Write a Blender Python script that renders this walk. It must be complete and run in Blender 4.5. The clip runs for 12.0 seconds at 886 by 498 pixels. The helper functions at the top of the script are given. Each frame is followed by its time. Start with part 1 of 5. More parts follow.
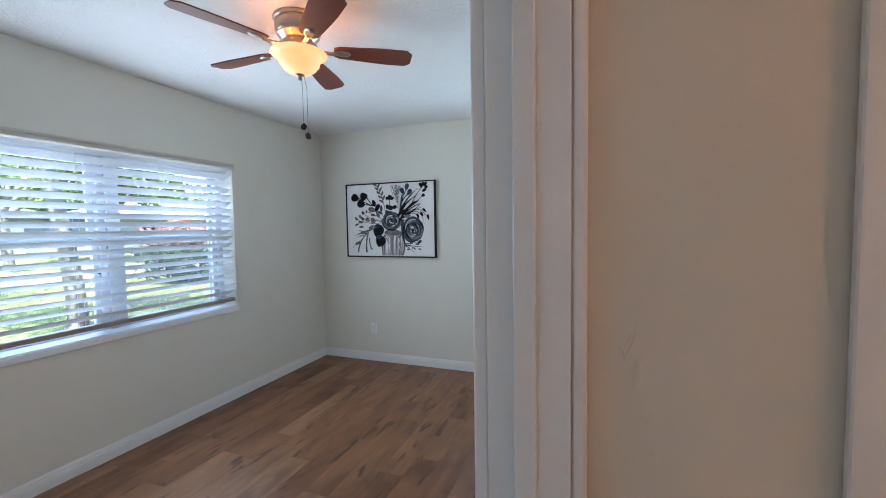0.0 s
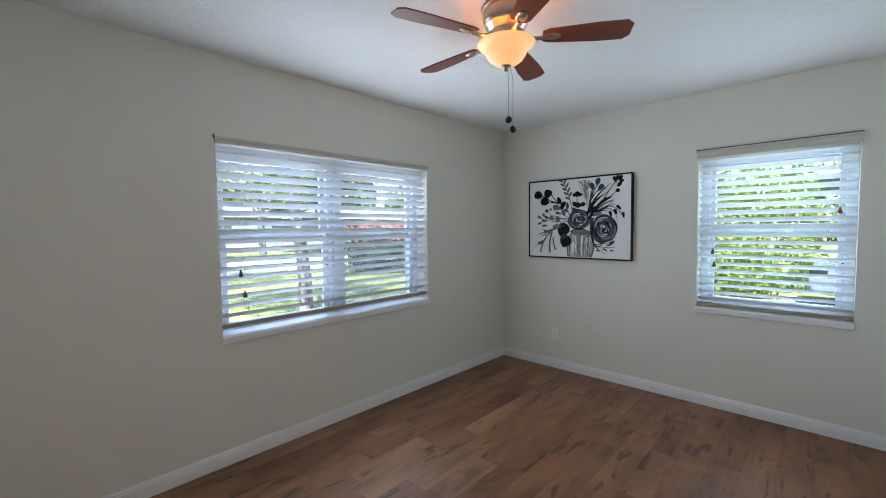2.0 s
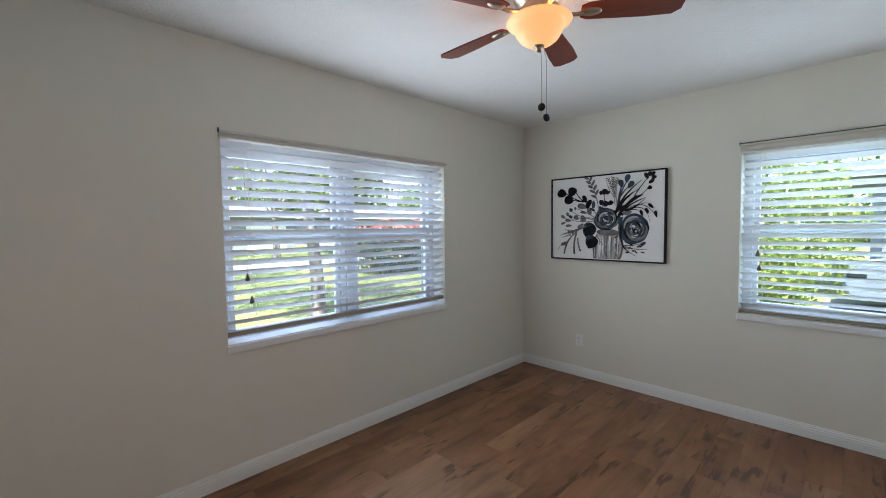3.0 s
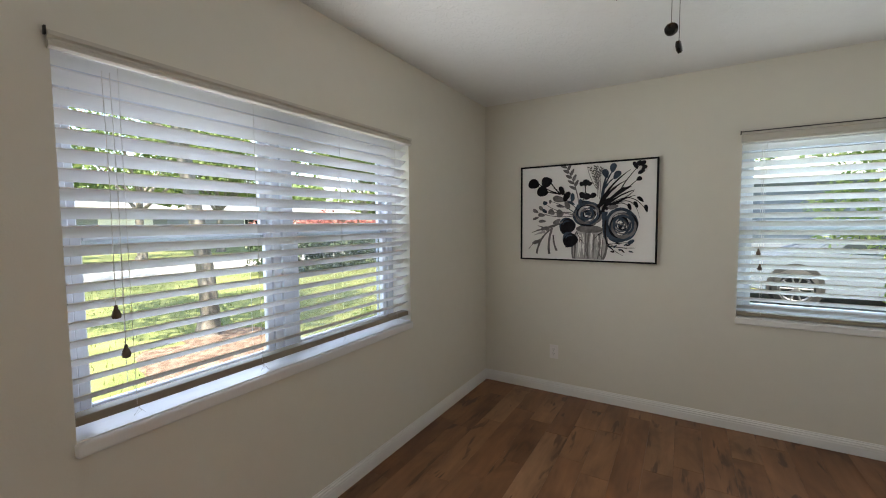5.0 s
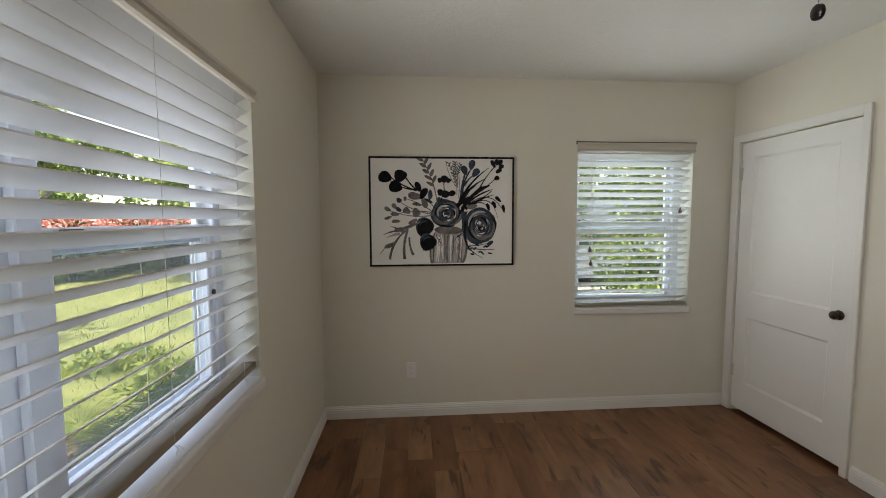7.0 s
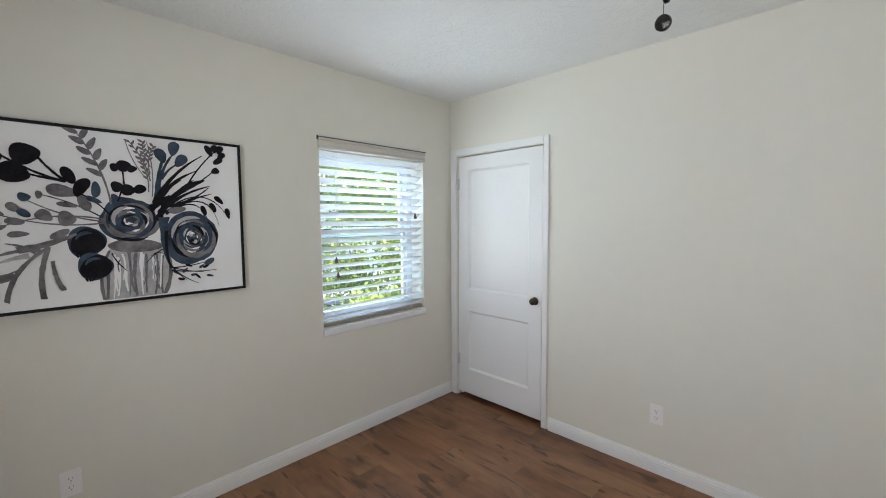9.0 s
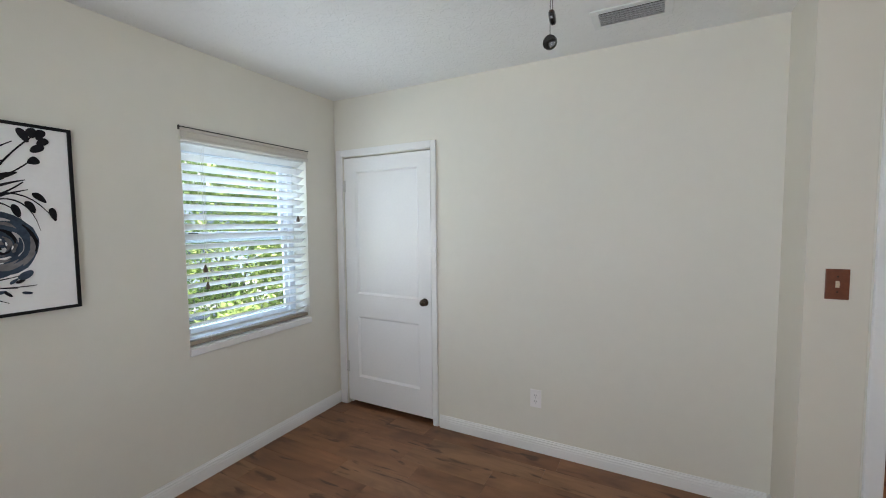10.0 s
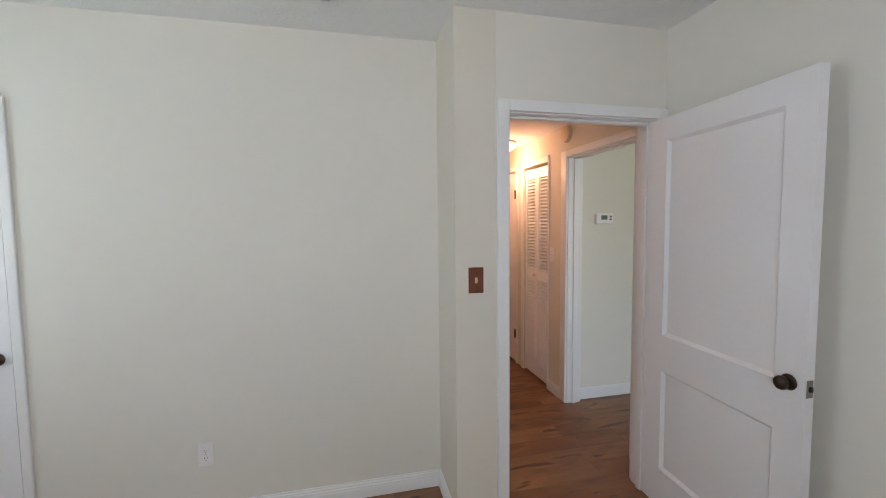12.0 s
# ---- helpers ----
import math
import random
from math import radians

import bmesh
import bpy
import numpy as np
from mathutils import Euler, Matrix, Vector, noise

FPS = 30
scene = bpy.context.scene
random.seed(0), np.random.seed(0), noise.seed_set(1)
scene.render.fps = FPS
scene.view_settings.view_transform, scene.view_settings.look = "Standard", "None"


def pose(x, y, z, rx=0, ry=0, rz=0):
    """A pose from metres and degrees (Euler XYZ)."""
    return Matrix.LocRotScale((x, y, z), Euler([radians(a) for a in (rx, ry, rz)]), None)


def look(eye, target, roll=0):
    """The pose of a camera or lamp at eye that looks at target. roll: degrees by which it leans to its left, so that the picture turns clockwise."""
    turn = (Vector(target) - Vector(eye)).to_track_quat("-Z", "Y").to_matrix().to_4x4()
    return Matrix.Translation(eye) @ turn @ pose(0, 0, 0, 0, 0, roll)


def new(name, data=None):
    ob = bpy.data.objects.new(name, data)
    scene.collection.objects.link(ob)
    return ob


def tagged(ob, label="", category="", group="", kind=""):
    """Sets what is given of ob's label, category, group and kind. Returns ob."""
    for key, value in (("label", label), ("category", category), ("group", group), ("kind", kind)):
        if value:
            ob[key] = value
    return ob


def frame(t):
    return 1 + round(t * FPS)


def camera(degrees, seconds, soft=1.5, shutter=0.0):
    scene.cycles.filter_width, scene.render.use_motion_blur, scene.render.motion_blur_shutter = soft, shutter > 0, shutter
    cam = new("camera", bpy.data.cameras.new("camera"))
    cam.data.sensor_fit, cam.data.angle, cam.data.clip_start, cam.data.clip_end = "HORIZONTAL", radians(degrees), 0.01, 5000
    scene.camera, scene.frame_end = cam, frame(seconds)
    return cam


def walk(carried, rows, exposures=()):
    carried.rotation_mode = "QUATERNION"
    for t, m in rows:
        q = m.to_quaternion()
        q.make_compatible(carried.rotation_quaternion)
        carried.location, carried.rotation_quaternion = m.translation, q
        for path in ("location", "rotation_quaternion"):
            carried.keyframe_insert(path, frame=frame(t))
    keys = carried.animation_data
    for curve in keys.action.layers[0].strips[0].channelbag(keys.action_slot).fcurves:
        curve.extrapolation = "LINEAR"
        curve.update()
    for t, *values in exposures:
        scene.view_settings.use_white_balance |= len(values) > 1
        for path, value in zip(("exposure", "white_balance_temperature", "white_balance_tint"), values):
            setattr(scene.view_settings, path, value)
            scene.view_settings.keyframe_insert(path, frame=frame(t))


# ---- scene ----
cam = camera(95.5, 12.0, soft=1.0)
PATH = [
    (0, (0.153, 0.296, 1.407), (-0.554, 2.164, 1.297), -0.9),
    (0.5, (0.066, 0.269, 1.407), (-0.886, 2.025, 1.303), -0.7),
    (1, (0.012, 0.269, 1.408), (-1.138, 1.901, 1.303), -0.6),
    (1.5, (-0.038, 0.294, 1.409), (-1.329, 1.818, 1.306), -0.7),
    (2, (-0.092, 0.337, 1.405), (-1.473, 1.78, 1.302), -0.6),
    (2.5, (-0.152, 0.403, 1.411), (-1.578, 1.802, 1.306), -0.6),
    (2.7, (-0.19, 0.42, 1.412), (-1.619, 1.816, 1.308), -0.6),
    (4.3, (-0.798, 0.611, 1.404), (-2.054, 2.164, 1.29), -0.6),
    (4.5, (-0.898, 0.645, 1.411), (-2.098, 2.241, 1.294), -0.4),
    (5, (-1.143, 0.704, 1.413), (-2.168, 2.417, 1.284), -0.5),
    (5.5, (-1.437, 0.713, 1.432), (-2.231, 2.543, 1.292), -0.4),
    (6, (-1.65, 0.8, 1.416), (-2.184, 2.722, 1.273), -0.2),
    (6.5, (-1.836, 0.967, 1.436), (-2.053, 2.95, 1.292), -0.2),
    (7, (-2.017, 1.121, 1.431), (-1.87, 3.11, 1.285), -0.2),
    (7.2, (-2.074, 1.18, 1.45), (-1.775, 3.151, 1.301), -0.1),
    (8.8, (-2.08, 1.632, 1.47), (-0.744, 3.113, 1.323), -0.4),
    (9, (-2.092, 1.663, 1.463), (-0.671, 3.063, 1.32), -0.4),
    (9.5, (-2.122, 1.719, 1.453), (-0.504, 2.888, 1.322), -0.4),
    (10, (-2.113, 1.719, 1.455), (-0.347, 2.649, 1.327), -0.5),
    (10.5, (-2.071, 1.693, 1.446), (-0.183, 2.341, 1.321), -0.5),
    (11, (-1.961, 1.671, 1.456), (0.01, 1.985, 1.328), -0.6),
    (11.5, (-1.846, 1.639, 1.468), (0.149, 1.573, 1.341), -0.5),
    (12, (-1.779, 1.647, 1.47), (0.165, 1.197, 1.34), -0.6),
]
# seconds, stops, kelvin, tint
EXPOSURE = [(0.0, 3.16, 5650, 8), (1.5, 2.90, 5850, 8), (2.5, 2.85, 6150, 11), (4.5, 2.65, 6850, 10), (5.5, 2.52, 7600, 14), (7.0, 2.36, 7800, 13), (9.0, 3.1, 6600, 12), (10.0, 2.95, 6600, 12), (11.0, 2.81, 6550, 13), (12.0, 3.03, 6550, 13)]
walk(cam, [(t, look(eye, target, roll)) for t, eye, target, roll in PATH], EXPOSURE)

# ---- world and sun ----
world = bpy.data.worlds.new("sky")
scene.world = world
world.use_nodes = True
wn = world.node_tree.nodes
wl = world.node_tree.links
sky = wn.new("ShaderNodeTexSky")
sky.sky_type = "NISHITA"
sky.sun_disc = False
sky.sun_elevation = radians(64.7)
sky.sun_rotation = radians(140)
wn["Background"].inputs["Strength"].default_value = 0.15
wl.new(sky.outputs[0], wn["Background"].inputs["Color"])

sun_data = bpy.data.lights.new("sun", "SUN")
sun_data.energy, sun_data.angle, sun_data.color = 4.4, radians(0.5), (1.0, 0.95, 0.86)
sun = new("sun", sun_data)
sun.matrix_world = look((11, -13, 36), (0, 0, 0))


# area lamps added in place of daylight, beyond the glass and before the blinds
def window_light(name, m, w, h, watts, color=(0.84, 0.90, 0.95)):
    d = bpy.data.lights.new(name, "AREA")
    d.shape, d.size, d.size_y, d.energy, d.color = "RECTANGLE", w, h, watts, color
    new(name, d).matrix_world = m


window_light("daylight_west", pose(-3.25, 1.975, 1.42, 72, 0, -90), 1.62, 1.15, 4.2, (0.60, 0.68, 1.0))
window_light("daylight_north", pose(-0.39, 4.57, 1.42, 72, 0, 180), 0.82, 1.15, 3.6, (0.60, 0.78, 1.0))
window_light("daylight_west_opening", pose(-2.645, 1.975, 1.37, 92, 0, -90), 1.62, 1.0, 2.6)
window_light("daylight_north_opening", pose(-0.50, 3.965, 1.37, 92, 0, 180), 0.60, 1.0, 0.72)
# stands at an unseen opening of the next room
window_light("daylight_next_room", pose(-2.75, -1.45, 1.4, 90, 0, -90), 1.4, 1.15, 3.2)


# ---- materials ----
def mat(name, color, rough=0.5, metal=0.0, vary=0.08, scale=3.0, fine=60.0, bump=0.05, bump_scale=200.0, dist=0.002,
        stretch=(1, 1, 1), emit=None, spec=0.5, rand=0.0, coat=0.0):
    """A painted, plastic, metal or stone surface with mottling at two scales and a fine relief."""
    m = bpy.data.materials.new(name)
    m.use_nodes = True
    n, l = m.node_tree.nodes, m.node_tree.links
    b = n["Principled BSDF"]
    b.inputs["Roughness"].default_value = rough
    b.inputs["Metallic"].default_value = metal
    b.inputs["Specular IOR Level"].default_value = spec
    b.inputs["Coat Weight"].default_value = coat
    tc = n.new("ShaderNodeTexCoord")
    mp = n.new("ShaderNodeMapping")
    mp.inputs["Scale"].default_value = stretch
    l.new(tc.outputs["Object"], mp.inputs["Vector"])
    a, c = n.new("ShaderNodeTexNoise"), n.new("ShaderNodeTexNoise")
    a.inputs["Scale"].default_value, c.inputs["Scale"].default_value = scale, fine
    a.inputs["Detail"].default_value = c.inputs["Detail"].default_value = 4
    l.new(mp.outputs[0], a.inputs["Vector"])
    l.new(mp.outputs[0], c.inputs["Vector"])
    add = n.new("ShaderNodeMath")
    add.operation = "MULTIPLY_ADD"
    l.new(c.outputs["Fac"], add.inputs[0])
    add.inputs[1].default_value = 0.5
    l.new(a.outputs["Fac"], add.inputs[2])
    mr = n.new("ShaderNodeMapRange")
    mr.inputs["From Min"].default_value, mr.inputs["From Max"].default_value = 0.45, 1.05
    mr.inputs["To Min"].default_value, mr.inputs["To Max"].default_value = 1 - vary, 1 + vary
    l.new(add.outputs[0], mr.inputs["Value"])
    value = mr.outputs[0]
    if rand:
        oi = n.new("ShaderNodeObjectInfo")
        r2 = n.new("ShaderNodeMapRange")
        r2.inputs["To Min"].default_value, r2.inputs["To Max"].default_value = 1 - rand, 1 + rand
        l.new(oi.outputs["Random"], r2.inputs["Value"])
        mu = n.new("ShaderNodeMath")
        mu.operation = "MULTIPLY"
        l.new(value, mu.inputs[0])
        l.new(r2.outputs[0], mu.inputs[1])
        value = mu.outputs[0]
    mix = n.new("ShaderNodeVectorMath")
    mix.operation = "SCALE"
    mix.inputs[0].default_value = color
    l.new(value, mix.inputs["Scale"])
    l.new(mix.outputs[0], b.inputs["Base Color"])
    if bump:
        t = n.new("ShaderNodeTexNoise")
        t.inputs["Scale"].default_value, t.inputs["Detail"].default_value = bump_scale, 3
        l.new(mp.outputs[0], t.inputs["Vector"])
        bp = n.new("ShaderNodeBump")
        bp.inputs["Strength"].default_value, bp.inputs["Distance"].default_value = bump, dist
        l.new(t.outputs["Fac"], bp.inputs["Height"])
        l.new(bp.outputs[0], b.inputs["Normal"])
    if emit:
        b.inputs["Emission Color"].default_value = (*emit[0], 1)
        b.inputs["Emission Strength"].default_value = emit[1]
    return m


def two_tone(name, ca, cb, scale, rough=0.9, lo=0.4, hi=0.6, bump=0.3, bump_scale=30, dist=0.02, stretch=(1, 1, 1), island=0.0, translucent=0.0):
    """Two colours mixed by noise, for ground, bark and leaves."""
    m = bpy.data.materials.new(name)
    m.use_nodes = True
    n, l = m.node_tree.nodes, m.node_tree.links
    b = n["Principled BSDF"]
    b.inputs["Roughness"].default_value = rough
    tc = n.new("ShaderNodeTexCoord")
    mp = n.new("ShaderNodeMapping")
    mp.inputs["Scale"].default_value = stretch
    l.new(tc.outputs["Object"], mp.inputs["Vector"])
    a = n.new("ShaderNodeTexNoise")
    a.inputs["Scale"].default_value, a.inputs["Detail"].default_value = scale, 8
    a.inputs["Roughness"].default_value = 0.65
    l.new(mp.outputs[0], a.inputs["Vector"])
    mr = n.new("ShaderNodeMapRange")
    mr.inputs["From Min"].default_value, mr.inputs["From Max"].default_value = lo, hi
    value = a.outputs["Fac"]
    if island:
        g = n.new("ShaderNodeNewGeometry")
        mx = n.new("ShaderNodeMix")
        mx.inputs["Factor"].default_value = island
        l.new(value, mx.inputs["A"])
        l.new(g.outputs["Random Per Island"], mx.inputs["B"])
        value = mx.outputs["Result"]
    l.new(value, mr.inputs["Value"])
    mix = n.new("ShaderNodeMix")
    mix.data_type = "RGBA"
    mix.inputs["A"].default_value, mix.inputs["B"].default_value = (*ca, 1), (*cb, 1)
    l.new(mr.outputs[0], mix.inputs["Factor"])
    l.new(mix.outputs["Result"], b.inputs["Base Color"])
    if bump:
        t = n.new("ShaderNodeTexNoise")
        t.inputs["Scale"].default_value, t.inputs["Detail"].default_value = bump_scale, 5
        l.new(mp.outputs[0], t.inputs["Vector"])
        bp = n.new("ShaderNodeBump")
        bp.inputs["Strength"].default_value, bp.inputs["Distance"].default_value = bump, dist
        l.new(t.outputs["Fac"], bp.inputs["Height"])
        l.new(bp.outputs[0], b.inputs["Normal"])
    if translucent:
        tr = n.new("ShaderNodeBsdfTranslucent")
        l.new(mix.outputs["Result"], tr.inputs["Color"])
        ms = n.new("ShaderNodeMixShader")
        ms.inputs[0].default_value = translucent
        l.new(b.outputs[0], ms.inputs[1])
        l.new(tr.outputs[0], ms.inputs[2])
        l.new(ms.outputs[0], n["Material Output"].inputs["Surface"])
    return m


def plaster(name, color, bump, scale, rough=0.75, splat=False):
    """Painted drywall: orange peel on walls, a knocked-down skip texture on ceilings."""
    m = mat(name, color, rough, vary=0.025, scale=1.3, fine=14, bump=bump, bump_scale=scale, dist=0.004, spec=0.3)
    n, l = m.node_tree.nodes, m.node_tree.links
    if splat:
        bp = [x for x in n if x.type == "BUMP"][0]
        tc = [x for x in n if x.type == "TEX_COORD"][0]
        t = n.new("ShaderNodeTexNoise")
        t.inputs["Scale"].default_value, t.inputs["Detail"].default_value = 26, 5
        t.inputs["Distortion"].default_value = 1.2
        l.new(tc.outputs["Object"], t.inputs["Vector"])
        r = n.new("ShaderNodeMapRange")
        r.interpolation_type = "SMOOTHSTEP"
        r.inputs["From Min"].default_value, r.inputs["From Max"].default_value = 0.47, 0.56
        l.new(t.outputs["Fac"], r.inputs["Value"])
        l.new(r.outputs[0], bp.inputs["Height"])
    return m


def wood_floor(name):
    """Brown wood-look planks: tone by plank, long soft grain, dark splits and knots."""
    m = bpy.data.materials.new(name)
    m.use_nodes = True
    n, l = m.node_tree.nodes, m.node_tree.links
    b = n["Principled BSDF"]
    tc, oi = n.new("ShaderNodeTexCoord"), n.new("ShaderNodeObjectInfo")
    shift = n.new("ShaderNodeVectorMath")
    shift.operation = "MULTIPLY_ADD"
    shift.inputs[1].default_value = (37.0, 53.0, 11.0)
    com = n.new("ShaderNodeCombineXYZ")
    for k in range(3):
        l.new(oi.outputs["Random"], com.inputs[k])
    l.new(com.outputs[0], shift.inputs[0])
    l.new(tc.outputs["Object"], shift.inputs[2])

    def noise_of(scale, stretch, detail=6, distortion=0.0, rough=0.6):
        mp = n.new("ShaderNodeMapping")
        mp.inputs["Scale"].default_value = stretch
        l.new(shift.outputs[0], mp.inputs["Vector"])
        t = n.new("ShaderNodeTexNoise")
        t.inputs["Scale"].default_value, t.inputs["Detail"].default_value = scale, detail
        t.inputs["Distortion"].default_value, t.inputs["Roughness"].default_value = distortion, rough
        l.new(mp.outputs[0], t.inputs["Vector"])
        return t.outputs["Fac"]

    def ramp(value, stops):
        r = n.new("ShaderNodeValToRGB")
        while len(r.color_ramp.elements) < len(stops):
            r.color_ramp.elements.new(0.5)
        for e, (p, c) in zip(r.color_ramp.elements, stops):
            e.position, e.color = p, (*c, 1)
        l.new(value, r.inputs["Fac"])
        return r.outputs["Color"]

    def blend(kind, fac, a, bb):
        x = n.new("ShaderNodeMix")
        x.data_type, x.blend_type = "RGBA", kind
        if isinstance(fac, float):
            x.inputs["Factor"].default_value = fac
        else:
            l.new(fac, x.inputs["Factor"])
        l.new(a, x.inputs["A"])
        l.new(bb, x.inputs["B"])
        return x.outputs["Result"]

    tone = ramp(oi.outputs["Random"], [(0.0, (0.190, 0.084, 0.038)), (0.3, (0.216, 0.100, 0.047)), (0.7, (0.242, 0.119, 0.058)), (0.9, (0.268, 0.141, 0.073)), (1.0, (0.300, 0.165, 0.092))])
    cloud = ramp(noise_of(3.4, (1.5, 0.6, 1), 3, 0.6), [(0.32, (0.58, 0.53, 0.50)), (0.48, (0.90, 0.88, 0.86)), (0.62, (1.10, 1.09, 1.08)), (0.74, (1.38, 1.36, 1.34))])
    grain = ramp(noise_of(34.0, (1.0, 0.06, 1), 4), [(0.3, (0.88, 0.86, 0.84)), (0.7, (1.08, 1.08, 1.08))])
    col = blend("MULTIPLY", 1.0, blend("MULTIPLY", 1.0, tone, cloud), grain)
    split = ramp(noise_of(5.0, (2.4, 0.55, 1), 2, 0.8, 0.5), [(0.59, (0, 0, 0)), (0.64, (1, 1, 1))])
    streak = ramp(noise_of(24.0, (1.0, 0.13, 1), 3, 0.6), [(0.44, (0, 0, 0)), (0.54, (1, 1, 1))])
    dark = ramp(oi.outputs["Random"], [(0.0, (0.075, 0.032, 0.014)), (1.0, (0.095, 0.042, 0.020))])
    mask = blend("MULTIPLY", 1.0, split, streak)
    col = blend("MIX", mask, col, dark)
    l.new(col, b.inputs["Base Color"])
    rg = n.new("ShaderNodeMapRange")
    rg.inputs["To Min"].default_value, rg.inputs["To Max"].default_value = 0.34, 0.52
    l.new(noise_of(14.0, (1, 0.3, 1)), rg.inputs["Value"])
    l.new(rg.outputs[0], b.inputs["Roughness"])
    b.inputs["Specular IOR Level"].default_value = 0.5
    bp = n.new("ShaderNodeBump")
    bp.inputs["Strength"].default_value, bp.inputs["Distance"].default_value = 0.12, 0.001
    l.new(noise_of(60.0, (1.0, 0.05, 1), 5), bp.inputs["Height"])
    l.new(bp.outputs[0], b.inputs["Normal"])
    return m


def glass_pane(name):
    m = bpy.data.materials.new(name)
    m.use_nodes = True
    n, l = m.node_tree.nodes, m.node_tree.links
    n.remove(n["Principled BSDF"])
    tr, gl, mx, fr, pw = n.new("ShaderNodeBsdfTransparent"), n.new("ShaderNodeBsdfGlossy"), n.new("ShaderNodeMixShader"), n.new("ShaderNodeLayerWeight"), n.new("ShaderNodeMath")
    tr.inputs["Color"].default_value = (0.93, 0.96, 0.95, 1)
    gl.inputs["Roughness"].default_value = 0.02
    fr.inputs["Blend"].default_value = 0.5
    pw.operation = "POWER"
    pw.inputs[1].default_value = 6.0
    l.new(fr.outputs["Facing"], pw.inputs[0])
    l.new(pw.outputs[0], mx.inputs[0])
    l.new(tr.outputs[0], mx.inputs[1])
    l.new(gl.outputs[0], mx.inputs[2])
    l.new(mx.outputs[0], n["Material Output"].inputs["Surface"])
    return m


WALL = plaster("cream_wall_paint", (0.74, 0.715, 0.64), 0.10, 150)
HALLW = plaster("hall_wall_paint", (0.70, 0.66, 0.57), 0.10, 150)
CEIL = plaster("ceiling_paint", (0.80, 0.80, 0.79), 0.45, 30, 0.85, True)
TRIM = mat("white_trim_paint", (0.80, 0.80, 0.79), 0.32, vary=0.03, scale=4, bump=0.04, bump_scale=90)
SILLP = mat("glossy_sill_paint", (0.80, 0.80, 0.80), 0.30, vary=0.03, scale=5, bump=0.03, bump_scale=60, coat=0.15)
DOORP = mat("white_door_paint", (0.80, 0.80, 0.80), 0.42, vary=0.03, scale=2, bump=0.05, bump_scale=70)
# White vinyl; the blue-grey of its shade is mixed into the base colour
VINYL = mat("shade_tinted_vinyl", (0.66, 0.69, 0.74), 0.35, vary=0.03, bump=0.02)
SLAT = mat("white_blind_slat", (0.80, 0.79, 0.77), 0.42, vary=0.03, stretch=(0.15, 1, 1), bump=0.03, bump_scale=120, rand=0.02)
VALANCE = mat("beige_valance", (0.58, 0.55, 0.49), 0.5, vary=0.04, stretch=(0.2, 1, 1))
RAILD = mat("dark_gap_and_clip", (0.035, 0.030, 0.026), 0.5, vary=0.1)
RAIL = mat("taupe_rail", (0.30, 0.26, 0.20), 0.5, vary=0.06, stretch=(0.2, 1, 1))
CORD = mat("white_cord", (0.70, 0.68, 0.64), 0.8, vary=0.1)
TASSEL = mat("brown_wood_tassel", (0.10, 0.065, 0.04), 0.5, vary=0.2)
PLANK = wood_floor("brown_wood_plank")
GROUT = mat("dark_floor_joint", (0.085, 0.045, 0.026), 0.9, vary=0.2)
BLACK = mat("black_frame_paint", (0.010, 0.010, 0.011), 0.6, vary=0.2, spec=0.2)
NICKEL = mat("brushed_nickel", (0.47, 0.40, 0.33), 0.30, 1.0, vary=0.05, stretch=(1, 1, 12), bump=0.04, bump_scale=120)
BLADE = mat("mahogany_blade", (0.17, 0.032, 0.014), 0.30, vary=0.35, scale=5, fine=50, stretch=(0.12, 1, 1), bump=0.03, coat=0.3)
BOWL = mat("frosted_amber_glass", (0.80, 0.58, 0.36), 0.45, vary=0.06, scale=9, emit=((1.0, 0.46, 0.14), 0.12))
BRONZE = mat("dark_bronze", (0.045, 0.032, 0.022), 0.30, 0.7, vary=0.25)
CHAIN = mat("dull_chain", (0.20, 0.19, 0.17), 0.35, 0.8, vary=0.2)
BLACKM = mat("glossy_black", (0.012, 0.011, 0.010), 0.18, 0.2, vary=0.2)
STEELD = mat("bare_steel", (0.22, 0.20, 0.17), 0.35, 0.85, vary=0.2)
STEEL = mat("painted_steel", (0.62, 0.62, 0.60), 0.35, 0.6, vary=0.1)
PLATE = mat("white_plastic", (0.84, 0.81, 0.80), 0.35, vary=0.02)
SLOT = mat("dark_slot", (0.03, 0.03, 0.03), 0.6)
BROWNP = mat("brown_switch_plate", (0.15, 0.040, 0.013), 0.4, vary=0.3, scale=25, fine=120)
IVORY = mat("ivory_plastic", (0.62, 0.52, 0.36), 0.4, vary=0.03)
VENTP = mat("vent_white_metal", (0.72, 0.73, 0.72), 0.4, 0.0, vary=0.03)
DUCT = mat("dark_duct", (0.03, 0.03, 0.03), 0.8)
LCD = mat("grey_display", (0.16, 0.19, 0.17), 0.2)
HLAMP = mat("warm_lamp_glass", (0.85, 0.7, 0.5), 0.4, emit=((1.0, 0.58, 0.28), 0.7))
CANVAS = mat("white_canvas", (0.83, 0.82, 0.81), 0.8, vary=0.03, scale=4, bump=0.10, bump_scale=900, dist=0.0006)
INK = mat("black_ink", (0.014, 0.013, 0.016), 0.9, vary=0.6, scale=14, fine=60, spec=0.15)
WASH = mat("grey_wash", (0.17, 0.16, 0.165), 0.9, vary=0.55, scale=16, fine=60, spec=0.15)
PALEW = mat("pale_grey_wash", (0.42, 0.41, 0.415), 0.9, vary=0.3, scale=18, fine=60, spec=0.15)
BLUEW = mat("slate_blue_wash", (0.046, 0.064, 0.092), 0.9, vary=0.6, scale=16, fine=60, spec=0.15)
GLASS = glass_pane("window_glass")


